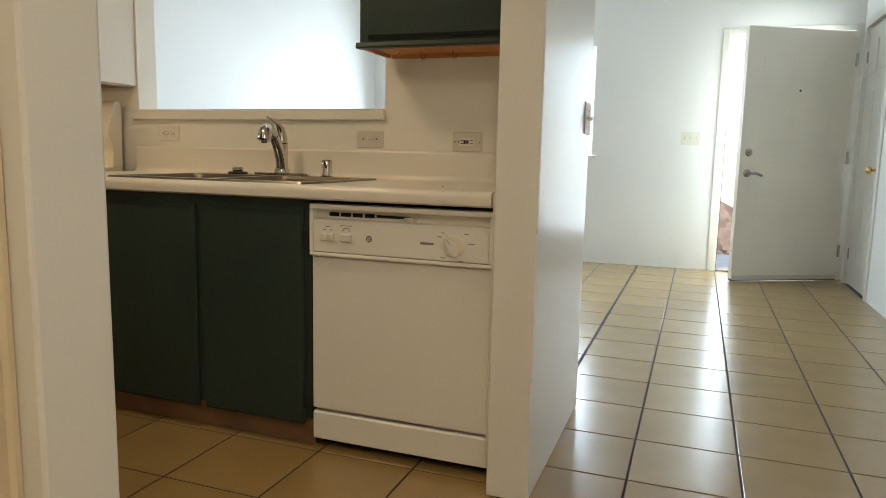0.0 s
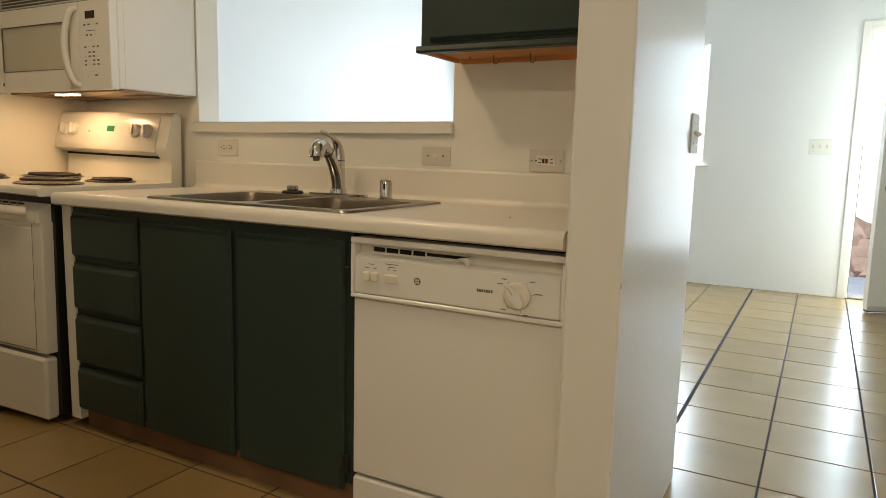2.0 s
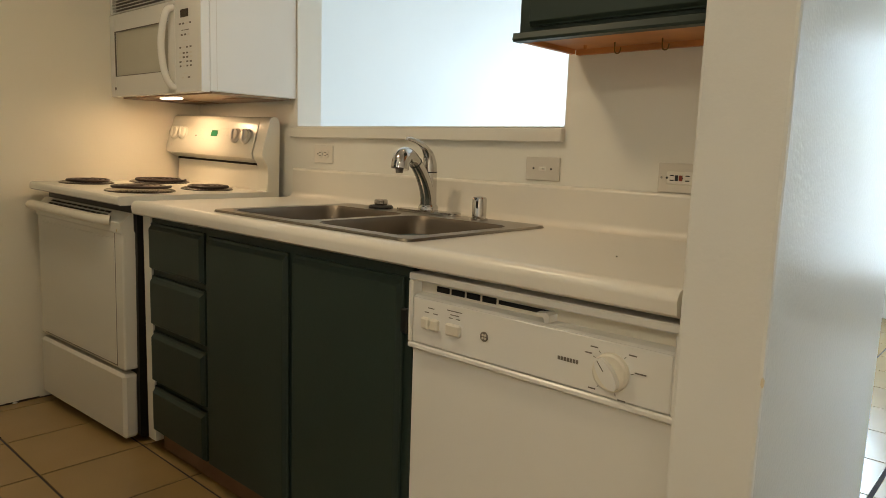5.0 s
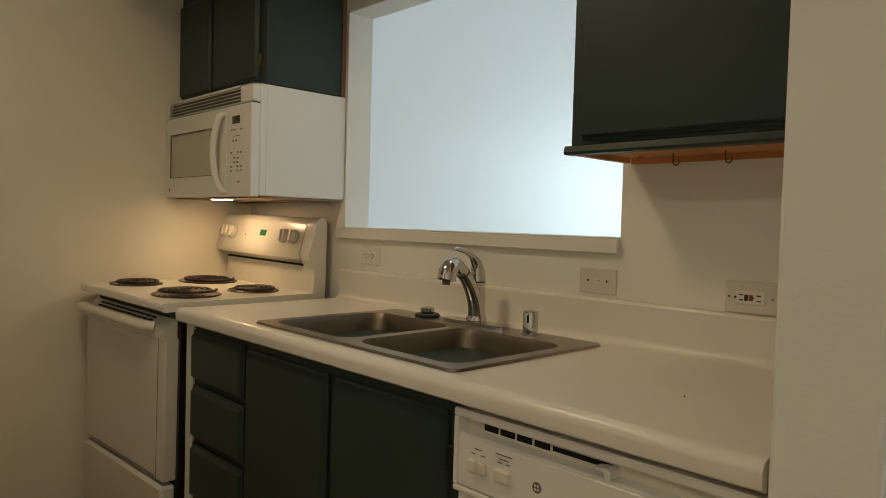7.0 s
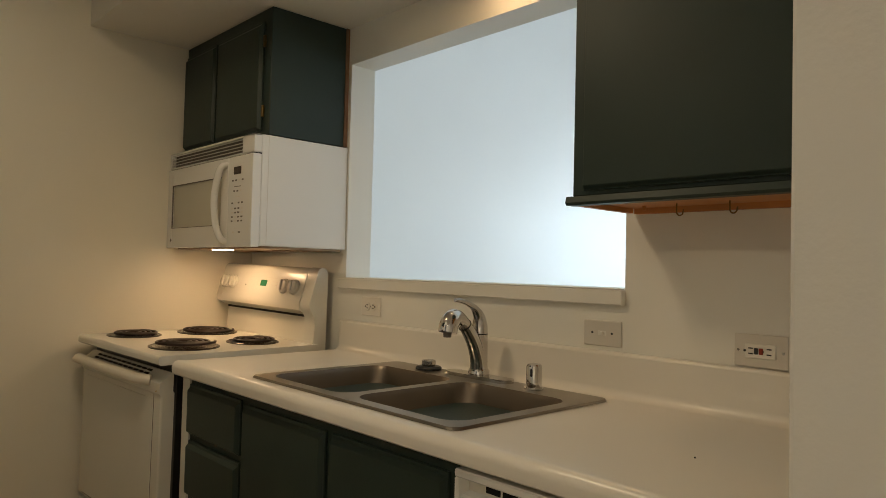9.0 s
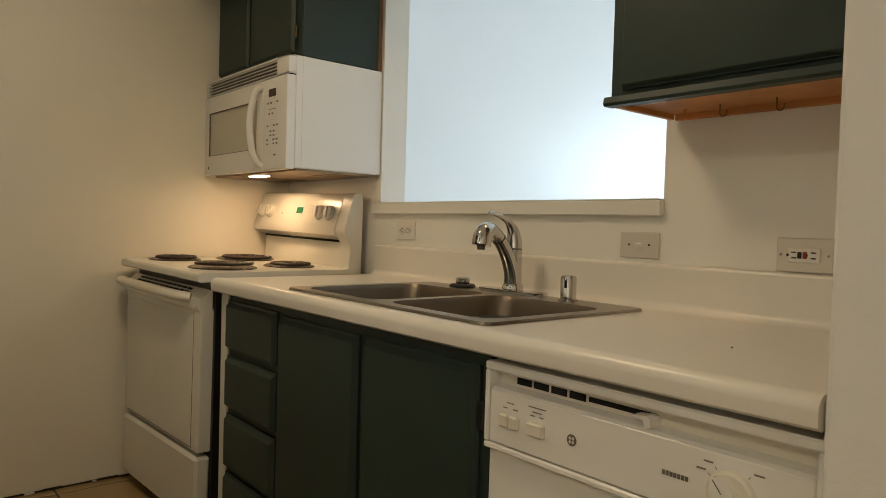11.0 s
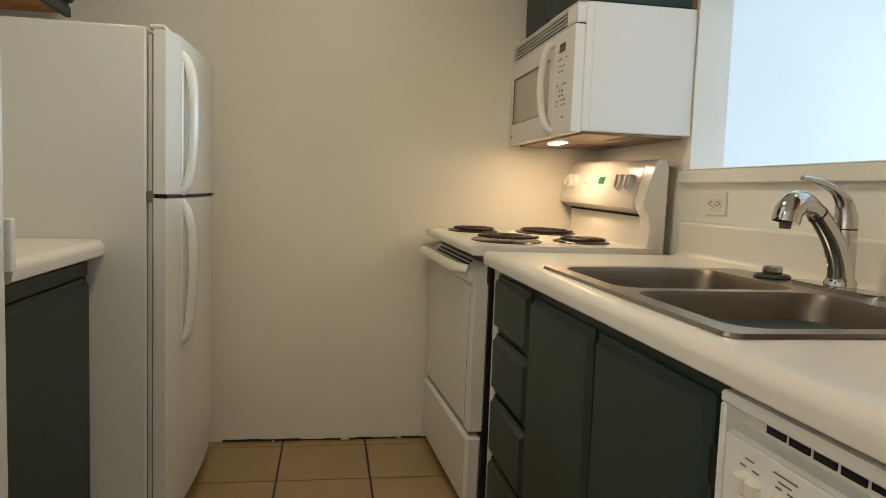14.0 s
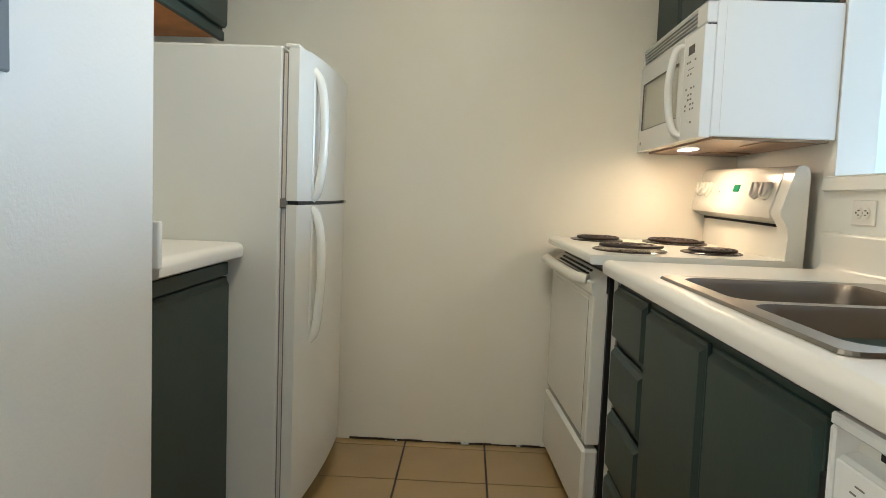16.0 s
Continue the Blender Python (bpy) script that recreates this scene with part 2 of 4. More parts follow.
# ---- structure ----
structure("wall_west_living", box(XW - 0.12, XW, YB, YF + 0.12, 0, HL), LPAINT, "white side wall of the living room", "wall")
structure("wall_west", box(XW - 0.12, XW, 0.22, YB, 0, H), KPAINT, "cream painted end wall", "wall")
structure("wall_pass_through", wall_with_hole(XW, PX0, YK, YB, 0, H, OX0, OX1, OZ0, OZ1), PAINT, "cream wall with a wide pass-through opening above the sink", "wall")
structure("wall_counter_end", box(PX0, PX1, PY, YB, 0, H, 0.006, 2), GLOSS, "short glossy white wall closing the counter", "wall")
for z, r in ((0.775, 0.006), (0.36, 0.005)):
    c = bmesh.new()
    bmesh.ops.create_icosphere(c, subdivisions=1, radius=r)
    bmesh.ops.scale(c, vec=(0.5, 0.5, 1.4), verts=c.verts)
    bmesh.ops.translate(c, vec=(PX1 - 0.001, PY + 0.001, z), verts=c.verts)
    part("chip", c, BEIGE, bpy.data.objects["wall_counter_end"])
structure("wall_front", boxes([(XW, -2.5, YF, YF + 0.12, 0, HL), (-2.5, -0.85, YF, YF + 0.12, 0, 1.0), (-2.5, -0.85, YF, YF + 0.12, 1.98, HL), (-0.85, 0.27, YF, YF + 0.12, 0, HL), (1.215, XE + 0.12, YF, YF + 0.12, 0, HL), (0.27, 1.215, YF, YF + 0.12, 2.035, HL)]), LPAINT, "white front wall with the entrance opening", "wall")
structure("wall_closet", boxes([(XE, XE + 0.12, 6.56, YF, 0, HL), (XE, XE + 0.12, 5.80, 6.56, 2.03, HL), (XE, XE + 0.12, -1.3, 5.80, 0, HL)]), LPAINT, "white wall with the closet door", "wall")
structure("wall_short", box(CX, WX, WY0, WY1, 0, H, 0.006, 2), GLOSS, "short white wall beside the kitchen entry", "wall")
structure("wall_short_return", box(CX, CX + 0.12, 0.34, WY0, 0, H), PAINT, "white return wall behind the side counter", "wall")
structure("wall_south", box(XW, CX, 0.22, 0.34, 0, H), KPAINT, "cream wall behind the fridge", "wall")
structure("wall_hall_west", box(-1.92, -1.8, -1.3, 0.22, 0, H), PAINT, "plain hall wall", "wall")
structure("wall_hall_south", box(-1.92, XE + 0.12, -1.42, -1.3, 0, H), PAINT, "plain hall wall", "wall")
structure("ceiling", box(XW - 0.12, XE, -1.42, YB, H, H + 0.1), CEIL, "plain painted kitchen and hall ceiling", "ceiling")
structure("ceiling_living", box(XW - 0.12, XE + 0.12, YB - 0.12, YF + 0.12, HL, HL + 0.1), LPAINT, "high white living room ceiling", "ceiling")
structure("wall_upper", box(XW, XE, YB - 0.115, YB, H + 0.1, HL), LPAINT, "white wall above the kitchen", "wall")
structure("soffit", box(XW, PX0, 1.98, YK, HS, H), CEIL, "dropped soffit above the wall cabinets", "soffit")
structure("window_sill", boxes([(OX0 - 0.025, OX1 + 0.004, YK - 0.022, YK, OZ0 - 0.038, OZ0 + 0.002), (OX0, OX1, YK - 0.022, YB + 0.015, OZ0 + 0.002, OZ0 + 0.006)], 0.003), TRIM, "cream painted ledge of the pass-through", "sill")
structure("window_1", boxes([(-2.5, -2.46, YF + 0.03, YF + 0.08, 1.0, 1.98), (-0.855, -0.85, YF + 0.03, YF + 0.08, 1.0, 1.98), (-2.46, -0.875, YF + 0.03, YF + 0.08, 1.0, 1.035), (-2.46, -0.875, YF + 0.03, YF + 0.08, 1.95, 1.98), (-2.46, -0.875, YF + 0.04, YF + 0.07, 1.655, 1.675), (-1.66, -1.63, YF + 0.035, YF + 0.075, 1.035, 1.95)]), TRIM, "white frame of the front window", "window")
structure("window_ledge", box(-2.54, -0.80, YF - 0.03, YF - 0.001, 0.985, 1.0, 0.003), TRIM, "white ledge of the front window", "sill")
random.seed(5)
foot, crumbs = bmesh.new(), []
fy = 1.17
while fy < 2.06:
    step = random.uniform(0.05, 0.13)
    add_box(foot, XW, XW + random.uniform(0.004, 0.007), fy, min(fy + step, 2.06), 0.0015, random.uniform(0.005, 0.010))
    crumbs.append((XW + 0.004, XW + random.uniform(0.008, 0.014), fy + step * 0.5, fy + step * random.uniform(0.6, 0.9), 0.0012, random.uniform(0.004, 0.010)))
    fy += step
bb = structure("baseboard", foot, GROUT, "dark uneven caulk joint along the wall's foot", "joint")
for c in crumbs[2::3]:
    part("plaster_crumb", box(*c, 0.0015), PAINT, bb)
structure("ground", box(-40, 40, YF + 0.12, 90, -0.25, -0.16), GROUND, "dry bare ground outside the entrance", "ground")
structure("pavement", box(-0.6, 2.2, YF + 0.12, 8.2, -0.16, -0.03), CONCRETE, "pale concrete landing outside the door", "pavement")


# ---- the front door ----
def front_door():
    hx, hy = 1.205, 6.715
    fx, fy = 0.372, 6.235
    ang = math.degrees(math.atan2(fy - hy, fx - hx))
    w = math.hypot(fx - hx, fy - hy)
    root = thing("door_1", 0, 0, 0, "open cream entrance door with lever handle and deadbolt", "door", kind="structure")
    leaf = bmesh.new()
    add_box(leaf, 0, w, 0, 0.044, 0.022, 2.02, 0.002)
    part("leaf", leaf, DOORP, root)
    for x0, x1 in ((0.15, 0.42), (w - 0.42, w - 0.15)):
        for z0, z1 in ((0.25, 0.72), (1.02, 1.50), (1.64, 1.84)):
            part("panel_moulding", boxes([(x0, x1, 0.0425, 0.0455, z0, z0 + 0.014), (x0, x1, 0.0425, 0.0455, z1 - 0.014, z1), (x0, x0 + 0.014, 0.0425, 0.0452, z0 + 0.014, z1 - 0.014), (x1 - 0.014, x1, 0.0425, 0.0452, z0 + 0.014, z1 - 0.014)], 0.0012), DOORP, root)
    part("door_sweep", box(0.004, w - 0.004, 0.006, 0.040, 0.006, 0.0215), BLACK, root, "dark rubber sweep")
    part("weather_strip", box(0.005, w - 0.005, 0.044, 0.049, 0.014, 0.05, 0.002), GREYPL, root)
    part("peephole", lathe([(0.008, 0), (0.008, 0.006)], pose(w / 2, 0.043, 1.54, -90), 12), BLACK, root)
    part("deadbolt", lathe([(0.030, 0), (0.030, 0.008), (0.022, 0.014), (0.008, 0.014), (0.008, 0.03)], pose(w - 0.07, 0.043, 1.045, -90), 20), NICKEL, root)
    part("handle_rose", lathe([(0.032, 0), (0.032, 0.008), (0.014, 0.016), (0.012, 0.045)], pose(w - 0.07, 0.043, 0.88, -90), 20), NICKEL, root)
    part("lever", tube(curve_points([(w - 0.07, 0.085, 0.88), (w - 0.12, 0.09, 0.88), (w - 0.16, 0.088, 0.868), (w - 0.18, 0.086, 0.863)], 6), [0.010] * 18 + [0.007], 10), NICKEL, root)
    for z in (0.25, 1.02, 1.80):
        part("hinge", boxes([(-0.012, 0.012, 0.036, 0.052, z - 0.05, z + 0.05)], 0.003), NICKEL, root)
    root.matrix_basis = pose(hx, hy, 0, 0, 0, ang)
    return root


front_door()
structure("door_frame", boxes([(0.27, 0.287, YF - 0.004, YF + 0.124, 0, 2.035), (1.198, 1.215, YF - 0.004, YF + 0.124, 0, 2.035), (0.287, 1.198, YF - 0.004, YF + 0.124, 2.018, 2.035), (0.215, 0.27, YF - 0.014, YF, 0, 2.09), (1.215, XE, YF - 0.014, YF, 0, 2.09), (0.27, 1.215, YF - 0.014, YF, 2.035, 2.09)], 0.002), TRIM, "white painted frame of the entrance", "door frame")
structure("door_seal", box(0.2875, 0.293, YF + 0.05, YF + 0.062, 0.02, 1.30), BLACK, "dark weather seal on the door jamb", "seal")
structure("threshold", box(0.287, 1.198, YF - 0.01, YF + 0.13, 0, 0.015, 0.004), NICKEL, "metal threshold strip", "threshold")


def closet_door():
    root = thing("door_2", XE, 6.2, 0, "closed white six-panel closet door with a brass knob", "door", kind="structure")
    part("leaf", box(XE + 0.012, XE + 0.05, 5.815, 6.545, 0.012, 2.015, 0.002), WHITEDOOR, root)
    for y0, y1 in ((5.90, 6.14), (6.22, 6.46)):
        for z0, z1 in ((0.2, 0.78), (0.92, 1.52), (1.66, 1.90)):
            p = box(XE + 0.004, XE + 0.014, y0, y1, z0, z1, 0.006, 2)
            part("panel", p, WHITEDOOR, root)
    k = part("knob", lathe([(0.028, 0), (0.026, 0.006), (0.011, 0.010), (0.011, 0.032), (0.026, 0.042), (0.029, 0.056), (0.020, 0.068), (0.004, 0.072)], pose(XE + 0.012, 5.875, 0.93, 0, -90, 0), 20), BRASS, root)
    smooth(k)
    for z in (0.25, 1.80):
        part("hinge", box(XE + 0.002, XE + 0.014, 6.538, 6.556, z - 0.045, z + 0.045, 0.003), NICKEL, root)
    structure("closet_frame", boxes([(XE - 0.013, XE, 6.56, 6.62, 0, 2.09), (XE - 0.013, XE, 5.74, 5.80, 0, 2.09), (XE - 0.013, XE, 5.80, 6.56, 2.03, 2.09), (XE, XE + 0.12, 6.548, 6.56, 0, 2.03), (XE, XE + 0.12, 5.80, 5.812, 0, 2.03)], 0.003), TRIM, "white casing of the closet door", "door frame")


closet_door()
structure("hall_casing", boxes([(-1.2, WX - 0.036, WY0 - 0.02, WY0, 0, 2.2)], 0.006), BEIGE, "beige door casing in the hall", "trim")


# ---- cabinets ----
def slab_door(parent, name, x0, x1, y, z0, z1, mat=GREEN):
    """A painted slab facing -y: a thin lip all round, and a raised field whose edges slope back, most of all at the top."""
    bm = box(x0, x1, y + 0.011, y + 0.02, z0, z1, 0.0015)
    base = [(x0 + 0.003, z0 + 0.003), (x1 - 0.003, z0 + 0.003), (x1 - 0.003, z1 - 0.009), (x0 + 0.003, z1 - 0.009)]
    face = [(x0 + 0.007, z0 + 0.010), (x1 - 0.010, z0 + 0.010), (x1 - 0.010, z1 - 0.020), (x0 + 0.007, z1 - 0.020)]
    b = [bm.verts.new((u, y + 0.011, v)) for u, v in base]
    f = [bm.verts.new((u, y, v)) for u, v in face]
    bm.faces.new(f)
    for i in range(4):
        bm.faces.new((b[i], b[(i + 1) % 4], f[(i + 1) % 4], f[i]))
    bmesh.ops.bevel(bm, geom=[bm.edges.get((f[i], f[(i + 1) % 4])) for i in range(4)], offset=0.0018, segments=2, profile=0.5, affect="EDGES")
    bmesh.ops.recalc_face_normals(bm, faces=bm.faces)
    return part(name, bm, mat, parent)


FY = 2.098
base = thing("base_cabinet", -1.68, FY, 0, "dark green painted base cabinet with four drawers and two doors", "cabinet")
part("body", boxes([(-2.275, -1.049, FY, YK - 0.003, 0.10, 0.826)]), GREEN, base)
part("end_panel", box(-2.328, -2.275, FY - 0.008, YK - 0.003, 0.035, 0.826, 0.002), ENAMEL, base, "white end panel beside the range")
part("toe_board", box(-2.275, -1.05, FY + 0.022, FY + 0.04, 0.002, 0.10), TOE, base, "brown wooden toe board")
for z0, z1 in ((0.646, 0.804), (0.455, 0.626), (0.258, 0.435), (0.080, 0.242)):
    slab_door(base, "drawer_front", -2.268, -1.924, FY - 0.021, z0, z1)
for x0, x1 in ((-1.898, -1.497), (-1.468, -1.072)):
    dr = slab_door(base, "cabinet_door", x0, x1, FY - 0.021, 0.080, 0.797)
    for z in (0.16, 0.70):
        hx = x1 if x1 > -1.2 else x0
        part("hinge", box(hx - 0.006, hx + 0.016, FY - 0.012, FY - 0.001, z - 0.028, z + 0.028, 0.003), BLACK, dr)

# ---- worktop with rounded front edge, coved splash ----
CF = 2.052


def worktop_profile(yf, yb, top, thick, splash):
    r = 0.021
    pr = [(yf + 0.012, top - thick)] + [(yf + 0.002, top - thick + 0.006)] + arc(yf + r + 0.0, top - r, r, 180, 90, 6)
    pr += [(yf + 0.05, top - 0.002), (yb - 0.06, top - 0.002)]
    pr += arc(yb - 0.045, top + 0.022, 0.024, 270, 360, 5)
    pr += [(yb - 0.021, splash - 0.008)] + arc(yb - 0.013, splash - 0.008, 0.008, 180, 90, 3) + [(yb - 0.002, splash), (yb - 0.002, top - thick)]
    return pr


SX0, SX1, SY0, SY1 = -1.90, -1.075, 2.105, 2.640
counter = thing("worktop", -1.4, 2.4, TOP, "cream laminate worktop with rounded edge and coved splash", "worktop")
HX0, HX1, HY0, HY1 = SX0 + 0.02, SX1 - 0.02, SY0 + 0.02, SY1 - 0.02
full = worktop_profile(CF, YK, TOP, 0.046, 0.985)
front = [p for p in full if p[0] < HY0] + [(HY0, TOP - 0.002), (HY0, TOP - 0.046)]
back = [(HY1, TOP - 0.002)] + [p for p in full if p[0] > HY1 and p[0] > 2.5] + [(HY1, TOP - 0.046)]
wt = prism(full, -2.328, HX0)
for pr, a, b in ((full, HX1, -0.444), (front, HX0, HX1), (back, HX0, HX1)):
    extra = prism(pr, a, b)
    me = bpy.data.meshes.new("scrap")
    extra.to_mesh(me)
    extra.free()
    wt.from_mesh(me)
    bpy.data.meshes.remove(me)
smooth(part("top", wt, LAMIN, counter), 35)
part("end_filler", box(-0.441, PX0 - 0.001, CF + 0.012, YK - 0.003, 0.10, TOP - 0.004, 0.002), LAMIN, counter, "narrow filler strip by the wall")
part("crumb", lathe([(0.0016, 0), (0.0016, 0.0025)], pose(-0.682, 2.305, TOP - 0.002), 8), BLACK, counter, "small dark speck")


# ---- sink ----
def rounded_rect(x0, x1, y0, y1, r, n=5):
    pts = []
    for cx, cy, a in ((x1 - r, y1 - r, 0), (x0 + r, y1 - r, 90), (x0 + r, y0 + r, 180), (x1 - r, y0 + r, 270)):
        pts += arc(cx, cy, r, a, a + 90, n)
    return pts


def sink():
    root = thing("sink", (SX0 + SX1) / 2, (SY0 + SY1) / 2, TOP, "double-bowl stainless steel sink set in the worktop", "sink")
    zt = TOP + 0.005
    xm = (SX0 + SX1) / 2
    bowls = [(SX0 + 0.035, xm - 0.017), (xm + 0.017, SX1 - 0.035)]
    by0, by1 = SY0 + 0.035, SY1 - 0.105
    rim = bmesh.new()
    # deck as a sheet with two openings
    outer = [rim.verts.new((x, y, zt)) for x, y in rounded_rect(SX0, SX1, SY0, SY1, 0.025)]
    low = [rim.verts.new((x, y, TOP - 0.001)) for x, y in rounded_rect(SX0 - 0.004, SX1 + 0.004, SY0 - 0.004, SY1 + 0.004, 0.028)]
    for i in range(len(outer)):
        rim.faces.new((outer[i], outer[(i + 1) % len(outer)], low[(i + 1) % len(low)], low[i]))
    edges = [rim.edges.get((outer[i], outer[(i + 1) % len(outer)])) for i in range(len(outer))]
    for a, b in bowls:
        ring = [rim.verts.new((x, y, zt)) for x, y in rounded_rect(a, b, by0, by1, 0.055)]
        edges += [rim.edges.new((ring[i], ring[(i + 1) % len(ring)])) for i in range(len(ring))]
    bmesh.ops.triangle_fill(rim, use_beauty=True, use_dissolve=False, edges=edges)
    bmesh.ops.recalc_face_normals(rim, faces=rim.faces)
    part("deck", rim, STEEL, root)
    for a, b in bowls:
        bm = bmesh.new()
        levels = [(0, 0.0, 0.055), (0.002, -0.003, 0.054), (0.006, -0.010, 0.053), (0.011, -0.030, 0.054), (0.022, -0.075, 0.058), (0.034, -0.108, 0.064), (0.052, -0.136, 0.070), (0.076, -0.155, 0.072), (0.105, -0.166, 0.060), (0.135, -0.170, 0.035)]
        rings = [[bm.verts.new((x, y, zt + dz * 1.18)) for x, y in rounded_rect(a + i, b - i, by0 + i, by1 - i, r)] for i, dz, r in levels]
        for r0, r1 in zip(rings, rings[1:]):
            for k in range(len(r0)):
                bm.faces.new((r0[k], r0[(k + 1) % len(r0)], r1[(k + 1) % len(r1)], r1[k]))
        bm.faces.new(rings[-1])
        bmesh.ops.recalc_face_normals(bm, faces=bm.faces)
        bmesh.ops.reverse_faces(bm, faces=bm.faces)
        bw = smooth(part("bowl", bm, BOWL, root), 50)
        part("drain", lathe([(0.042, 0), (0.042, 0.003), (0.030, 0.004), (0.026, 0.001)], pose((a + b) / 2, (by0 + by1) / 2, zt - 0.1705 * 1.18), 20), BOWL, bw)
    return zt


DZ = sink()


def faucet():
    x, y = -1.488, 2.603
    root = thing("faucet", x, y, DZ, "chrome single-lever kitchen faucet with pull-out spout", "faucet")
    smooth(part("escutcheon", prism([(px, py) for px, py in rounded_rect(x - 0.125, x + 0.125, y - 0.028, y + 0.028, 0.026)], DZ, DZ + 0.010, "z"), CHROME, root), 30)
    smooth(part("base_ring", lathe([(0.030, 0.008), (0.031, 0.02), (0.027, 0.028)], pose(x, y, DZ)), CHROME, root))
    smooth(part("body", lathe([(0.0255, 0.02), (0.0245, 0.06), (0.024, 0.126)], pose(x, y, DZ), 24), CHROME, root))
    part("body_seam", lathe([(0.0236, 0.126), (0.0236, 0.129)], pose(x, y, DZ), 24), BLACK, root)
    s = curve_points([(x, y - 0.001, DZ + 0.018), (x + 0.002, y - 0.008, DZ + 0.060), (x + 0.004, y - 0.028, DZ + 0.104), (x + 0.008, y - 0.058, DZ + 0.142), (x + 0.012, y - 0.090, DZ + 0.170), (x + 0.015, y - 0.119, DZ + 0.177), (x + 0.018, y - 0.140, DZ + 0.162), (x + 0.019, y - 0.147, DZ + 0.138)], 8)
    rad = []
    for i in range(len(s)):
        f = i / (len(s) - 1)
        rad.append(0.0245 - 0.0055 * min(1, f / 0.5) if f < 0.55 else 0.019 + 0.0075 * math.sin(min(1, (f - 0.55) / 0.28) * math.pi / 2))
    sp = smooth(part("spout", tube(s, rad, 20), CHROME, root))
    end = s[-1]
    part("aerator", lathe([(0.0108, -0.012), (0.0118, 0.0), (0.024, 0.003)], pose(end.x, end.y, end.z), 18), PRINT, sp, "dark grey spray nozzle")
    part("collar", lathe([(0.0202, 0), (0.0202, 0.003)], Matrix.Translation(s[27]) @ (s[28] - s[26]).to_track_quat("Z", "Y").to_matrix().to_4x4(), 20), BLACK, sp, "dark joint ring")
    lv = curve_points([(x, y, DZ + 0.129), (x, y, DZ + 0.152), (x + 0.001, y - 0.008, DZ + 0.180), (x + 0.003, y - 0.030, DZ + 0.203), (x + 0.006, y - 0.062, DZ + 0.217), (x + 0.009, y - 0.092, DZ + 0.224), (x + 0.011, y - 0.112, DZ + 0.226)], 6)
    lr = [0.0238, 0.0222, 0.0170, 0.0105, 0.0078, 0.0070, 0.0055]
    smooth(part("lever", tube(lv, [lr[i // 6] + (lr[min(i // 6 + 1, 6)] - lr[i // 6]) * (i % 6) / 6 for i in range(len(lv))], 18, 0.85), CHROME, root))


faucet()
gap = thing("air_gap", -1.272, 2.588, DZ, "chrome dishwasher air gap cap on the sink", "air gap")
smooth(part("cap", lathe([(0.021, 0.004), (0.021, 0.060), (0.018, 0.066), (0.004, 0.069)], pose(-1.272, 2.588, DZ)), CHROME, gap))
part("base_ring", lathe([(0.026, 0), (0.026, 0.005)], pose(-1.272, 2.588, DZ)), CHROME, gap)
part("slot", box(-1.268, -1.261, 2.565, 2.569, DZ + 0.035, DZ + 0.056, 0.002), BLACK, gap)
plug = thing("sink_stopper", -1.70, 2.60, DZ, "dark rubber sink stopper with a steel knob", "stopper")
part("disc", lathe([(0.040, 0), (0.041, 0.005), (0.036, 0.010)], pose(-1.70, 2.60, DZ)), BLACK, plug)
part("knob", lathe([(0.020, 0.010), (0.022, 0.016), (0.022, 0.026), (0.018, 0.029)], pose(-1.70, 2.60, DZ)), NICKEL, plug)


# ---- dishwasher ----
def text_on(body, size, m, mat, parent, name="lettering"):
    cu = bpy.data.curves.new(name, "FONT")
    cu.body, cu.size, cu.extrude, cu.align_x, cu.align_y = body, size, 0.0003, "CENTER", "CENTER"
    tmp = new("tmp_text", cu)
    me = bpy.data.meshes.new_from_object(tmp.evaluated_get(bpy.context.evaluated_depsgraph_get()))
    bpy.data.objects.remove(tmp)
    me.transform(m)
    me.materials.clear()
    me.materials.append(mat)
    ob = new(name, me)
    ob.parent = parent
    ob.matrix_parent_inverse = Matrix.LocRotScale(*parent.matrix_basis.decompose()).inverted()
    return ob


def bars(parent, rows, y, mat=PRINT, name="lettering", h=0.0028):
    for x, z, w in rows:
        part(name, box(x - w / 2, x + w / 2, y - 0.0008, y + 0.0008, z - h / 2, z + h / 2), mat, parent)


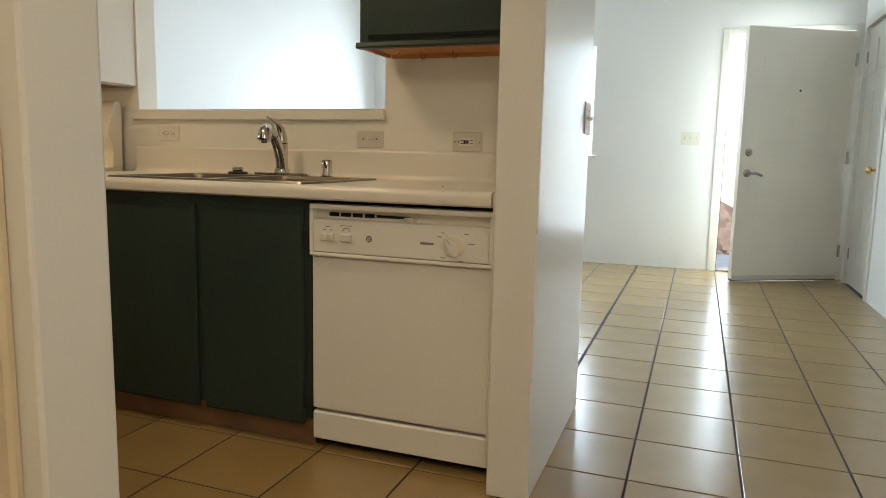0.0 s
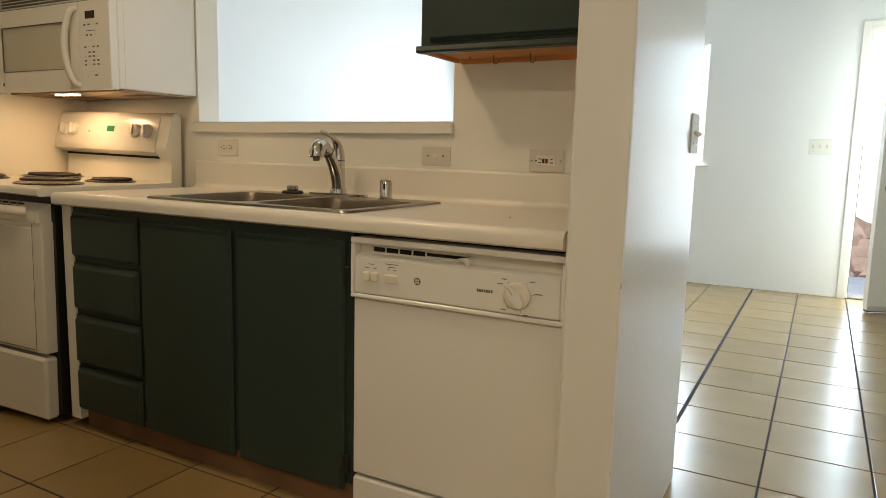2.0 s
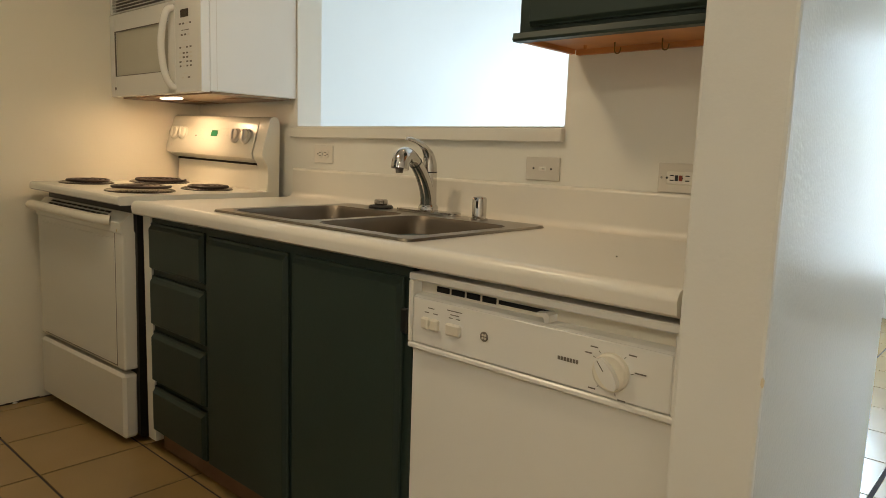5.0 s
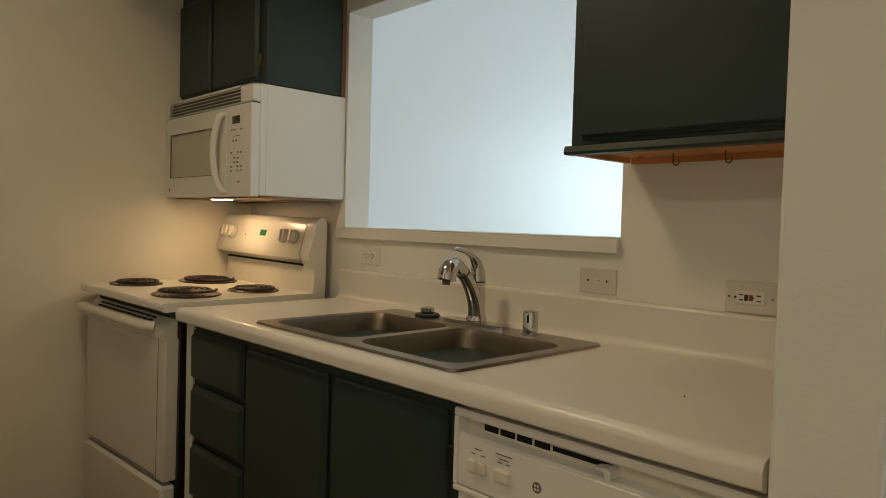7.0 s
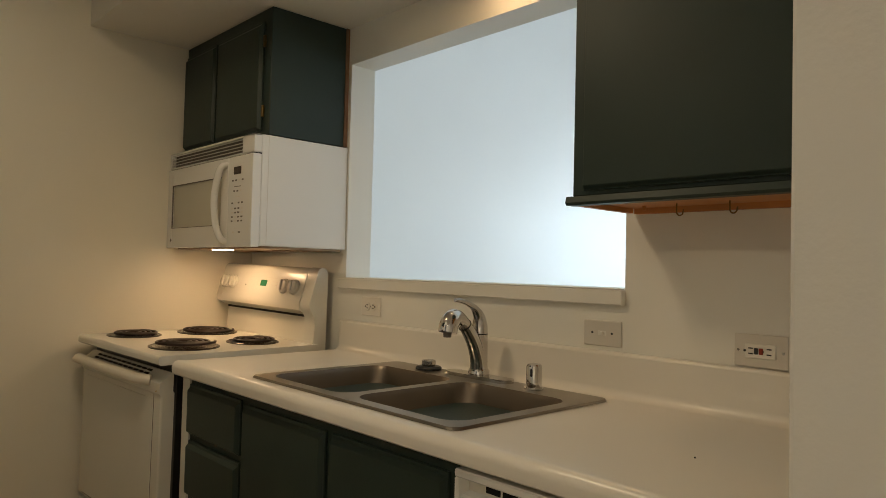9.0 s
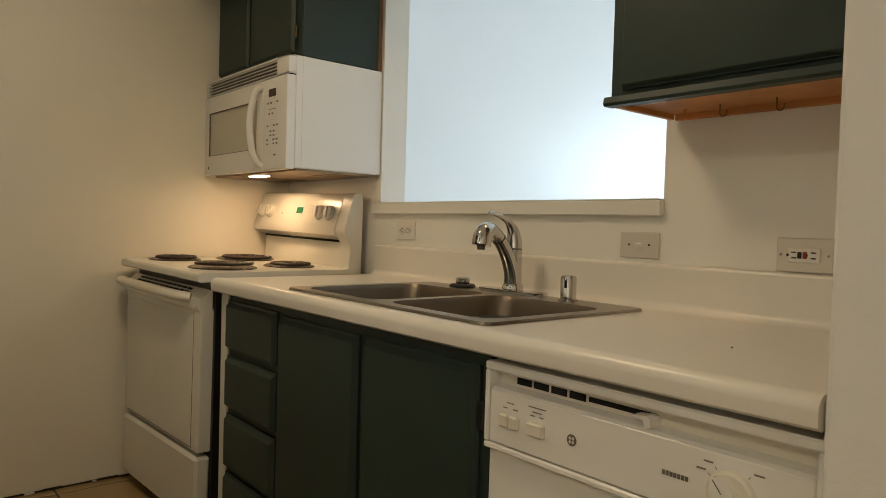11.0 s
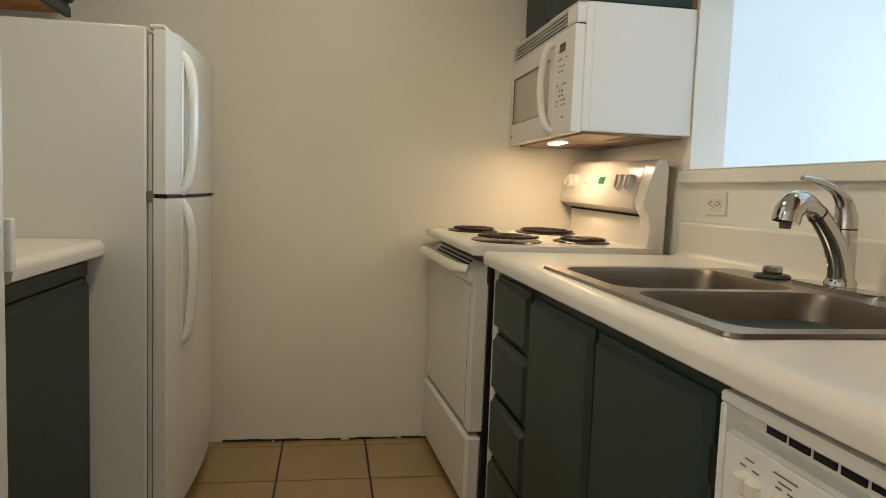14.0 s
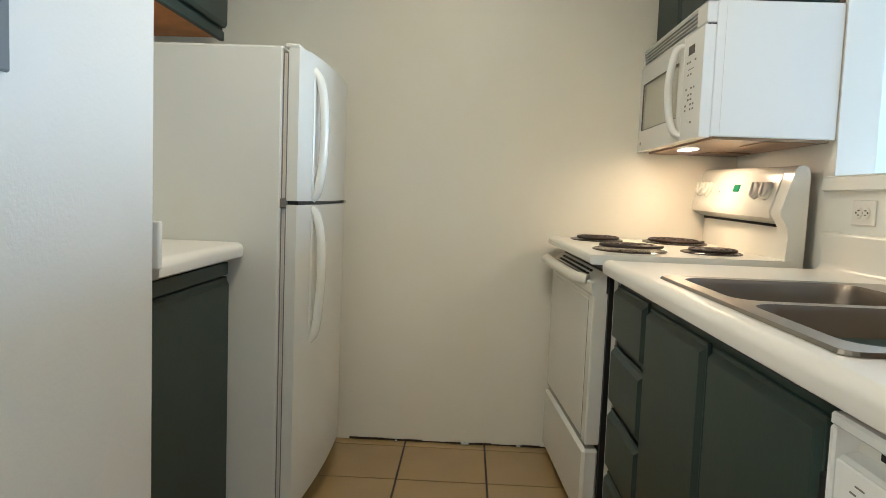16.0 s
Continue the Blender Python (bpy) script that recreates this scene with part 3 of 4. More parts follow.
def dishwasher():
    x0, x1 = -1.044, -0.440
    yf = 2.076
    root = thing("dishwasher", (x0 + x1) / 2, 2.1, 0, "white built-in dishwasher with dial and push buttons", "dishwasher")
    part("tub", box(x0 + 0.012, x1 - 0.012, 2.145, YK - 0.01, 0.06, 0.815), GAP, root)
    part("door", prism([(yf + 0.020, 0.142), (yf + 0.016, 0.148), (yf + 0.016, 0.644), (yf + 0.020, 0.648), (yf + 0.06, 0.648), (yf + 0.06, 0.142)], x0 + 0.004, x1 - 0.004), MWHITE, root)
    part("kick_panel", prism([(yf + 0.024, 0.036), (yf + 0.016, 0.040), (yf + 0.016, 0.126), (yf + 0.022, 0.132), (yf + 0.06, 0.132), (yf + 0.06, 0.036)], x0 + 0.004, x1 - 0.004), MWHITE, root)
    part("toe_recess", box(x0 + 0.006, x1 - 0.006, yf + 0.075, yf + 0.09, 0.002, 0.036), GAP, root)
    part("console_frame", boxes([(x0, x1, yf, yf + 0.06, 0.798, 0.814), (x0, x0 + 0.012, yf, yf + 0.06, 0.662, 0.798), (x1 - 0.012, x1, yf, yf + 0.06, 0.662, 0.798), (x0, x1, yf, yf + 0.06, 0.650, 0.662)], 0.003), MWHITE, root)
    part("console", box(x0 + 0.013, x1 - 0.013, yf + 0.003, yf + 0.06, 0.664, 0.762, 0.002), MWHITE, root)
    part("handle_recess", box(x0 + 0.012, x1 - 0.012, yf + 0.030, yf + 0.06, 0.762, 0.798), OLDWHITE, root)
    part("grip_edge", prism([(yf + 0.003, 0.759), (yf + 0.012, 0.766), (yf + 0.030, 0.770), (yf + 0.030, 0.757)], x0 + 0.013, x1 - 0.013), MWHITE, root)
    vx = x0 + 0.058
    for w in (0.041, 0.041, 0.041, 0.041):
        part("vent_slot", box(vx, vx + w - 0.007, yf + 0.0275, yf + 0.0305, 0.776, 0.788), GAP, root)
        vx += w
    part("vent_slot", box(vx, vx + 0.125, yf + 0.0275, yf + 0.0305, 0.778, 0.786), GAP, root)
    part("vent_slider", prism([(vx + 0.100, 0.783), (vx + 0.126, 0.787), (vx + 0.134, 0.783), (vx + 0.134, 0.770), (vx + 0.125, 0.768), (vx + 0.121, 0.779)], yf + 0.002, yf + 0.030, "y"), MWHITE, root)
    for bx, w in ((x0 + 0.054, 0.022), (x0 + 0.079, 0.022), (x0 + 0.131, 0.038)):
        part("button", box(bx - w / 2, bx + w / 2, yf - 0.006, yf + 0.006, 0.700, 0.724, 0.003), OLDWHITE, root)
    yp = yf + 0.0028
    bars(root, [(x0 + 0.054, 0.735, 0.012), (x0 + 0.079, 0.735, 0.012), (x0 + 0.066, 0.745, 0.018), (x0 + 0.121, 0.735, 0.010), (x0 + 0.141, 0.735, 0.010), (x0 + 0.131, 0.742, 0.022), (x0 + 0.131, 0.750, 0.040)], yp, h=0.0018)
    part("badge", lathe([(0.0100, 0), (0.0100, 0.0015)], pose(x0 + 0.209, yp + 0.001, 0.714, 90), 20), PRINT, root, "small round grey badge")
    for a in (45, 135, 225, 315):
        part("badge_face", lathe([(0.0026, 0), (0.0026, 0.001)], pose(x0 + 0.209 + 0.0045 * math.cos(radians(a)), yp - 0.0002, 0.714 + 0.0045 * math.sin(radians(a)), 90), 10), GREYPL, root)
    bars(root, [(x0 + 0.381 + 0.0062 * i, 0.712, 0.0046) for i in range(7)], yp, h=0.007)
    dx, dz = x0 + 0.485, 0.710
    dial = part("dial", lathe([(0.034, 0.0), (0.033, 0.008), (0.029, 0.011)], pose(dx, yp + 0.001, dz, 90), 32), OLDWHITE, root)
    smooth(dial, 30)
    g = prism([(0.030 * math.cos(a), 0.0135 * math.sin(a)) for a in [2 * math.pi * i / 20 for i in range(20)]], 0, 0.013, "z")
    g.transform(pose(dx, yp - 0.009, dz, 90) @ pose(0, 0, 0, 0, 0, 128))
    part("grip", g, MWHITE, dial)
    tk = box(-0.0008, 0.0008, 0.006, 0.027, 0, 0.0005)
    tk.transform(pose(dx, yp - 0.0222, dz, 90) @ pose(0, 0, 0, 0, 0, 38))
    part("pointer", tk, PRINT, dial)
    for a in (150, 128, 52, 8, -75, -128):
        ca, sa = math.cos(radians(a)), math.sin(radians(a))
        bm = box(0.036, 0.041, -0.0005, 0.0005, 0, 0.0006)
        bm.transform(pose(dx, yp, dz, 90) @ pose(0, 0, 0, 0, 0, a))
        part("tick", bm, PRINT, root)
        lx = dx + 0.042 * ca + (0.011 if ca > 0 else -0.009)
        bars(root, [(lx, dz + 0.043 * sa + (0.003 if sa > 0 else -0.003), 0.014 if abs(a) > 20 else 0.020)], yp, h=0.0022)


dishwasher()


# ---- range ----
def kitchen_range():
    x0, x1 = -3.040, -2.340
    zt = 0.884
    yf = 2.035
    root = thing("range", (x0 + x1) / 2, 2.3, 0, "white electric range with four coil burners", "range")
    part("body", box(x0 + 0.006, x1 - 0.012, yf + 0.045, 2.62, 0.03, zt - 0.035), BLACK, root, "dark sides of the range")
    top = prism([(2.020, zt - 0.031), (2.012, zt - 0.026), (2.012, zt - 0.012)] + arc(2.024, zt - 0.012, 0.012, 180, 90, 4) + [(2.60, zt), (2.64, zt), (2.64, zt - 0.031)], x0, x1 - 0.006)
    smooth(part("cooktop", top, ENAMEL, root), 40)
    # oven door, slightly proud drawer below, black gap between them
    part("oven_door", box(x0 + 0.004, x1 - 0.026, yf, yf + 0.05, 0.272, 0.760, 0.006, 2), ENAMEL, root)
    part("door_glass", box(x0 + 0.05, x1 - 0.080, yf - 0.0025, yf + 0.004, 0.285, 0.735, 0.002), ENAMEL, root)
    part("door_cap", prism([(yf - 0.003, 0.752), (yf - 0.006, 0.758), (yf - 0.006, 0.791), (yf + 0.034, 0.823), (yf + 0.040, 0.823), (yf + 0.040, 0.752)], x0 + 0.004, x1 - 0.026), ENAMEL, root)
    part("door_seam", boxes([(x1 - 0.0785, x1 - 0.0765, yf - 0.001, yf + 0.002, 0.284, 0.752), (x0 + 0.046, x1 - 0.076, yf - 0.001, yf + 0.002, 0.281, 0.2835)]), PRINT, root, "dark seam round the door skin")
    hl = curve_points([(x0 + 0.006, yf - 0.006, 0.792), (x0 + 0.02, yf - 0.030, 0.798), (x0 + 0.10, yf - 0.038, 0.798), (x1 - 0.19, yf - 0.038, 0.798), (x1 - 0.125, yf - 0.034, 0.798), (x1 - 0.100, yf - 0.004, 0.794)], 6)
    smooth(part("handle", tube(hl, 0.019, 14, 0.75), OLDWHITE, root), 60)
    for i in range(11):
        vx = x0 + 0.085 + i * 0.043
        for dy in (0.003, 0.015, 0.027):
            slot = box(vx, vx + 0.034, 0, 0.0085, -0.002, 0.0012)
            slot.transform(pose(0, yf + dy - 0.006, 0.791 + dy * 0.80, 38.7))
            part("vent_slot", slot, GAP, root)
    part("screw", lathe([(0.004, 0), (0.004, 0.002)], pose(x1 - 0.052, yf - 0.004, 0.764, 90), 8), BRASS, root)
    dr = boxes([(x0 + 0.004, x1 - 0.026, yf - 0.006, yf + 0.05, 0.020, 0.258)], 0.011)
    part("drawer", dr, ENAMEL, root)
    # backguard: low riser, then the console leaning back above it
    gx1 = x1 - 0.024
    ris = [(2.628, zt), (2.634, 0.985), (2.68, 0.985), (2.68, zt)]
    part("backguard_riser", prism(ris, x0 + 0.03, gx1 - 0.056), ENAMEL, root)
    pr = [(2.632, 0.992), (2.596, 1.012), (2.592, 1.035)] + [(2.628, 1.150)] + arc(2.655, 1.152, 0.026, 160, 60, 5) + [(2.68, 1.168), (2.68, 0.992)]
    cons = smooth(part("console", prism(pr, x0 - 0.008, gx1 - 0.055), ENAMEL, root), 35)
    cap = [(2.622, zt), (2.627, 0.95), (2.622, 0.985), (2.608, 1.008), (2.599, 1.022), (2.597, 1.036)] + [(2.630, 1.152)] + arc(2.656, 1.154, 0.026, 160, 60, 5) + [(2.676, 1.170), (2.682, 1.150), (2.682, zt - 0.03), (2.622, zt - 0.03)]
    smooth(part("end_cap", prism(cap, gx1 - 0.054, gx1 + 0.008), ENAMEL, root), 35)
    part("console_gap", box(x0 + 0.03, gx1 - 0.05, 2.63, 2.66, 0.984, 0.993), GAP, root)

    def on(x, z, off=0.0):
        """A pose on the leaning console, z along its normal."""
        f = (z - 1.035) / 0.115
        y = 2.592 + 0.036 * f - off
        return pose(x, y, z, 90 - 17.4)
    for x, mat in ((x0 + 0.040, ENAMEL), (x0 + 0.105, ENAMEL), (gx1 - 0.185, KNOBG), (gx1 - 0.115, KNOBG)):
        k = smooth(part("knob", lathe([(0.031, 0.0), (0.031, 0.005), (0.027, 0.008), (0.0255, 0.016), (0.023, 0.018)], on(x, 1.098), 28), mat, root))
        gr = box(-0.005, 0.005, -0.023, 0.023, 0.016, 0.025, 0.003)
        gr.transform(on(x, 1.098) @ pose(0, 0, 0, 0, 0, 12))
        part("grip", gr, mat, k)
    cx = (x0 + gx1) / 2 - 0.03
    for nm, u0, u1, v0, v1, mat in (("clock", -0.022, 0.022, -0.013, 0.013, GREENLED),):
        bm = box(u0, u1, v0, v1, 0, 0.002)
        bm.transform(on(cx + 0.03, 1.104))
        part(nm, bm, mat, root, "lit green clock display")
    rows = [(-0.075, 0.030, 0.20)] + [(-0.055 + 0.030 * (i % 3) - 0.018, 0.014 - 0.018 * (i // 3), 0.016) for i in range(9)] + [(0.10, 0.014, 0.014), (0.122, 0.014, 0.014), (0.10, 0.0, 0.014), (0.122, 0.0, 0.014)]
    for u, v, w in rows:
        if w > 0.1:
            u = 0.02
        bm = box(u - w / 2, u + w / 2, v - 0.0018 if w < 0.1 else v - 0.0008, v + 0.0018 if w < 0.1 else v + 0.0008, 0, 0.0008)
        bm.transform(on(cx, 1.098))
        part("lettering", bm, GREYPL, root)
    dotb = lathe([(0.004, 0), (0.004, 0.001)], on(x0 + 0.205, 1.09), 10)
    part("indicator", dotb, PRINT, root)
    part("badge", lathe([(0.010, 0), (0.010, 0.001)], on(x0 + 0.030, 1.045), 14), GREYPL, root)
    # burners: large front right and back left
    burners = []
    for x, y, r in ((-2.922, 2.178, 0.084), (-2.904, 2.478, 0.105), (-2.528, 2.188, 0.105), (-2.530, 2.465, 0.083)):
        b = thing("burner", x, y, zt, "black spiral coil burner in a dark drip pan", "burner", "burners on the range")
        burners.append(b)
        b_root = part("drip_pan", lathe([(r + 0.016, 0.000), (r + 0.016, 0.003), (r + 0.011, 0.005), (r + 0.004, 0.003), (0.02, -0.006)], pose(x, y, zt), 32), PAN, b)
        turns = 4.2 if r > 0.09 else 3.4
        n = int(turns * 30)
        pts = [(x + (0.018 + (r - 0.018) * i / n) * math.cos(2 * math.pi * turns * i / n), y + (0.018 + (r - 0.018) * i / n) * math.sin(2 * math.pi * turns * i / n), zt + 0.011) for i in range(n + 1)]
        lift = 0.006 if r > 0.1 and x > -2.7 else 0.0
        pts = [(px, py, pz + lift + (px - x) * lift * 4) for px, py, pz in pts]
        smooth(part("coil", tube(pts, 0.0052, 6), COIL, b), 80)
    for fx in (x0 + 0.06, x1 - 0.06):
        part("foot", lathe([(0.018, 0.0), (0.016, 0.035)], pose(fx, yf + 0.09, 0.0), 12), BLACK, root)
    # it stands slightly askew, its far end pulled out from the wall
    askew = pose(x1 - 0.016, yf + 0.002, 0.003, 0, 1.2, 3.9) @ pose(-x1, -yf, 0)
    for ob in [root] + burners:
        ob.matrix_basis = askew @ ob.matrix_basis


kitchen_range()


# ---- microwave over the range ----
def microwave():
    x0, x1, y0, z0, z1 = -3.083, -2.332, 2.314, 1.252, 1.655
    root = thing("microwave", (x0 + x1) / 2, 2.5, z0, "white over-the-range microwave with vent grille", "microwave")
    part("case", box(x0, x1, y0 + 0.0335, YK - 0.002, z0 + 0.004, z1, 0.003), MWHITE, root)
    part("side_seam", box(x1 - 0.001, x1 + 0.0006, 2.374, 2.3755, 1.262, 1.648), GREYPL, root)
    part("vent_panel", boxes([(x0, x0 + 0.02, y0 + 0.004, y0 + 0.034, 1.588, z1), (x1 - 0.09, x1, y0 + 0.004, y0 + 0.034, 1.588, z1), (x0, x1, y0 + 0.004, y0 + 0.034, z1 - 0.008, z1), (x0, x1, y0 + 0.004, y0 + 0.034, 1.588, 1.594)], 0.002), MWHITE, root)
    part("vent_back", box(x0 + 0.02, x1 - 0.09, y0 + 0.022, y0 + 0.034, 1.594, z1 - 0.008), PRINT, root)
    for i in range(4):
        z = 1.602 + i * 0.0125
        part("louvre", prism([(y0 + 0.006, z), (y0 + 0.004, z + 0.003), (y0 + 0.020, z + 0.008), (y0 + 0.022, z + 0.005)], x0 + 0.02, x1 - 0.09), MWHITE, root)
    xd = -2.520
    dr = part("door", boxes([(x0, x0 + 0.05, y0, y0 + 0.033, z0, 1.584), (xd - 0.055, xd, y0, y0 + 0.033, z0, 1.584), (x0 + 0.05, xd - 0.055, y0, y0 + 0.033, 1.515, 1.584), (x0 + 0.05, xd - 0.055, y0, y0 + 0.033, z0, 1.335)], 0.002), MWHITE, root)
    part("window", box(x0 + 0.05, xd - 0.055, y0 + 0.006, y0 + 0.02, 1.335, 1.515), GLASSD, dr, "pale meshed window")
    part("window_rim", boxes([(x0 + 0.047, xd - 0.052, y0 - 0.0006, y0 + 0.004, 1.513, 1.516), (x0 + 0.047, xd - 0.052, y0 - 0.0006, y0 + 0.004, 1.334, 1.336), (x0 + 0.047, x0 + 0.051, y0 - 0.0006, y0 + 0.004, 1.336, 1.513)]), PRINT, dr, "dark rim round the window")
    part("door_seam", box(x0 + 0.002, x1 - 0.002, y0 + 0.012, y0 + 0.036, 1.582, 1.590), GAP, root)
    hp = curve_points([(xd - 0.012, y0 + 0.004, 1.560), (xd - 0.018, y0 - 0.024, 1.540), (xd - 0.034, y0 - 0.036, 1.44), (xd - 0.030, y0 - 0.030, 1.34), (xd - 0.010, y0 - 0.018, 1.285), (xd - 0.004, y0 + 0.004, 1.270)], 7)
    smooth(part("handle", tube(hp, 0.013, 12), MWHITE, dr))
    pn = part("control_panel", box(xd + 0.003, x1, y0, y0 + 0.033, z0, 1.584, 0.002), MWHITE, root)
    part("display", box(xd + 0.046, xd + 0.102, y0 - 0.001, y0 + 0.002, 1.517, 1.545), DISPLAY, pn)
    rows = [(1.495, 4, 0.013), (1.472, 1, 0.055), (1.456, 3, 0.012), (1.434, 1, 0.034), (1.412, 4, 0.012), (1.392, 4, 0.014), (1.377, 4, 0.014), (1.361, 4, 0.014), (1.346, 4, 0.012), (1.320, 1, 0.030), (1.305, 2, 0.016)]
    for z, k, w in rows:
        for i in range(k):
            x = xd + 0.078 + (i - (k - 1) / 2) * (0.025 if k != 2 else 0.045)
            part("key", box(x - w / 2, x + w / 2, y0 - 0.0008, y0 + 0.001, z - (0.0012 if k == 1 else 0.003), z + (0.0012 if k == 1 else 0.003)), GREYPL if (i + int(z * 1000)) % 3 == 0 else PRINT, pn)
    part("badge", lathe([(0.007, 0), (0.007, 0.001)], pose(x0 + 0.045, y0, 1.285, 90), 12), PRINT, dr)
    part("underside", box(x0 + 0.01, x1 - 0.01, y0 + 0.045, YK - 0.02, z0 - 0.004, z0 + 0.004), UNDER, root, "metal underside with grease filters, warm reflected light in its colour")
    for fx in (-2.93, -2.45):
        part("grease_filter", box(fx - 0.10, fx + 0.10, 2.52, 2.67, z0 - 0.007, z0 - 0.003, 0.002), UNDER, root)
    part("lamp_lens", box(-2.825, -2.712, 2.402, 2.440, z0 - 0.0075, z0 - 0.004), LENS, root, "lit warm lamp lens")


microwave()


# ---- wall cabinets ----
def over_range_cabinet():
    x0, x1, yf, z0, z1 = -3.083, -2.345, 2.380, 1.660, 2.128
    root = thing("wall_cabinet", -2.7, 2.55, z0, "dark green painted two-door cabinet above the microwave", "cabinet")
    part("body", box(x0, x1, yf, YK - 0.003, z0, z1, 0.002), GREEN, root)
    for a, b in ((x0 + 0.015, -2.780), (-2.750, x1 - 0.05)):
        dr = slab_door(root, "cabinet_door", a, b, yf - 0.02, z0 + 0.02, z1 - 0.045)
        hx = b if b > -2.5 else a
        for z in (z0 + 0.09, z1 - 0.12):
            part("hinge", box(hx, hx + 0.014, yf - 0.010, yf - 0.001, z - 0.022, z + 0.022, 0.002), AGED, dr)
    part("scribe_strip", box(x1 - 0.002, x1 + 0.004, YK - 0.018, YK - 0.002, z0, z1), TOE, root)


def right_cabinet():
    x0, x1, yf, z0, z1 = -1.066, -0.422, 2.462, 1.352, 2.128
    root = thing("wall_cabinet", -0.75, 2.6, z0, "dark green painted wall cabinet with cup hooks below", "cabinet")
    part("body", boxes([(x0, x1, yf, YK - 0.003, z0 + 0.012, z1)], 0.002), GREEN, root)
    part("bottom_rail", prism([(yf - 0.014, z0 - 0.010), (yf - 0.018, z0 - 0.004), (yf - 0.014, z0 + 0.010), (yf + 0.016, z0 + 0.010), (yf + 0.016, z0 - 0.010)], x0 - 0.008, x1), GREEN, root)
    part("bottom", box(x0 + 0.004, x1, yf + 0.016, YK - 0.016, z0 + 0.002, z0 + 0.0115), WOOD, root, "bare orange wood underside")
    part("side_rail", box(x0, x0 + 0.014, yf + 0.017, YK - 0.02, z0 - 0.010, z0 + 0.002), WOOD, root)
    part("peg", lathe([(0.004, -0.012), (0.005, 0.0)], pose(-0.992, 2.650, z0 + 0.003), 10), WOOD, root)
    part("cleat", box(x0 + 0.015, x1, YK - 0.018, YK - 0.003, z0 - 0.012, z0 + 0.011), WOOD, root)
    slab_door(root, "cabinet_door", x0 + 0.035, x1 - 0.012, yf - 0.021, z0 + 0.022, z1 - 0.03)
    for hx in (-0.902, -0.777):
        y, z = 2.640, z0 + 0.003
        pts = [(hx, y, z), (hx, y, z - 0.018)] + [(hx + 0.008 - 0.008 * math.cos(a), y, z - 0.020 - 0.009 * math.sin(a)) for a in [math.pi * i / 8 for i in range(9)]] + [(hx + 0.017, y, z - 0.015)]
        hk = thing("cup_hook", hx, y, z, "small brass cup hook under the wall cabinet", "hook", "cup hooks")
        smooth(part("hook", tube(pts, 0.0017, 8), AGED, hk), 80)


over_range_cabinet()
right_cabinet()


# ---- outlets and switches ----
def wall_plate(name, label, cx, cz, w, h, y, cat="outlet"):
    root = thing(name, cx, y, cz, label, cat)
    part("plate", box(cx - w / 2, cx + w / 2, y - 0.006, y, cz - h / 2, cz + h / 2, 0.003, 2), IVORY if cat == "outlet" and w < 0.115 else GREYPL, root)
    return root


def receptacle(root, cx, cz, y, across=0.034, tall=False):
    for s in (-1, 1):
        ox = cx + s * across * 0.55
        part("socket", lathe([(0.0165, 0), (0.0165, 0.003), (0.015, 0.004)], pose(ox, y - 0.005, cz, 90), 18), IVORY, root)
        for dz in (-0.006, 0.006):
            part("slot", box(ox - 0.0045 - s * 0.002, ox + 0.0045 - s * 0.002, y - 0.0102, y - 0.008, cz + dz - 0.0014, cz + dz + 0.0014), BLACK, root)
        part("slot", lathe([(0.003, 0), (0.003, 0.001)], pose(ox + s * 0.0095, y - 0.0092, cz, 90), 8), BLACK, root)
    part("screw", lathe([(0.003, 0), (0.003, 0.001)], pose(cx, y - 0.006, cz, 90), 8), NICKEL, root)


o = wall_plate("outlet", "ivory duplex outlet set sideways above the splash", -2.153, 1.045, 0.112, 0.070, YK)
receptacle(o, -2.153, 1.045, YK)
o = wall_plate("light_switch", "grey plate with a small ivory toggle switch", -1.148, 1.030, 0.116, 0.068, YK, "switch")
part("toggle_slot", box(-1.160, -1.136, YK - 0.0068, YK - 0.005, 1.025, 1.037), IVORY, o)
part("toggle", box(-1.152, -1.140, YK - 0.015, YK - 0.006, 1.027, 1.035, 0.002), IVORY, o)
for dx in (-0.030, 0.030):
    part("screw", lathe([(0.0032, 0), (0.0032, 0.001)], pose(-1.148 + dx, YK - 0.006, 1.031, 90), 8), BLACK, o)
o = wall_plate("gfci_outlet", "grey plate with a protected outlet, black and red buttons", -0.738, 1.024, 0.118, 0.074, YK, "outlet")
part("insert", box(-0.772, -0.704, YK - 0.010, YK - 0.005, 1.008, 1.040, 0.002), IVORY, o)
for s in (-1, 1):
    for dz in (-0.006, 0.006):
        part("slot", box(-0.738 + s * 0.020 - 0.005, -0.738 + s * 0.020 + 0.005, YK - 0.0112, YK - 0.009, 1.024 + dz - 0.0014, 1.024 + dz + 0.0014), BLACK, o)
    part("slot", lathe([(0.003, 0), (0.003, 0.001)], pose(-0.738 + (0.006 if s > 0 else -0.033), YK - 0.010, 1.024, 90), 8), BLACK, o)
    part("screw", lathe([(0.003, 0), (0.003, 0.001)], pose(-0.738 + s * 0.049, YK - 0.006, 1.024, 90), 8), NICKEL, o)
part("test_button", box(-0.750, -0.742, YK - 0.013, YK - 0.009, 1.017, 1.031, 0.001), BLACK, o)
part("reset_button", box(-0.739, -0.731, YK - 0.013, YK - 0.009, 1.017, 1.031, 0.001), RED, o)

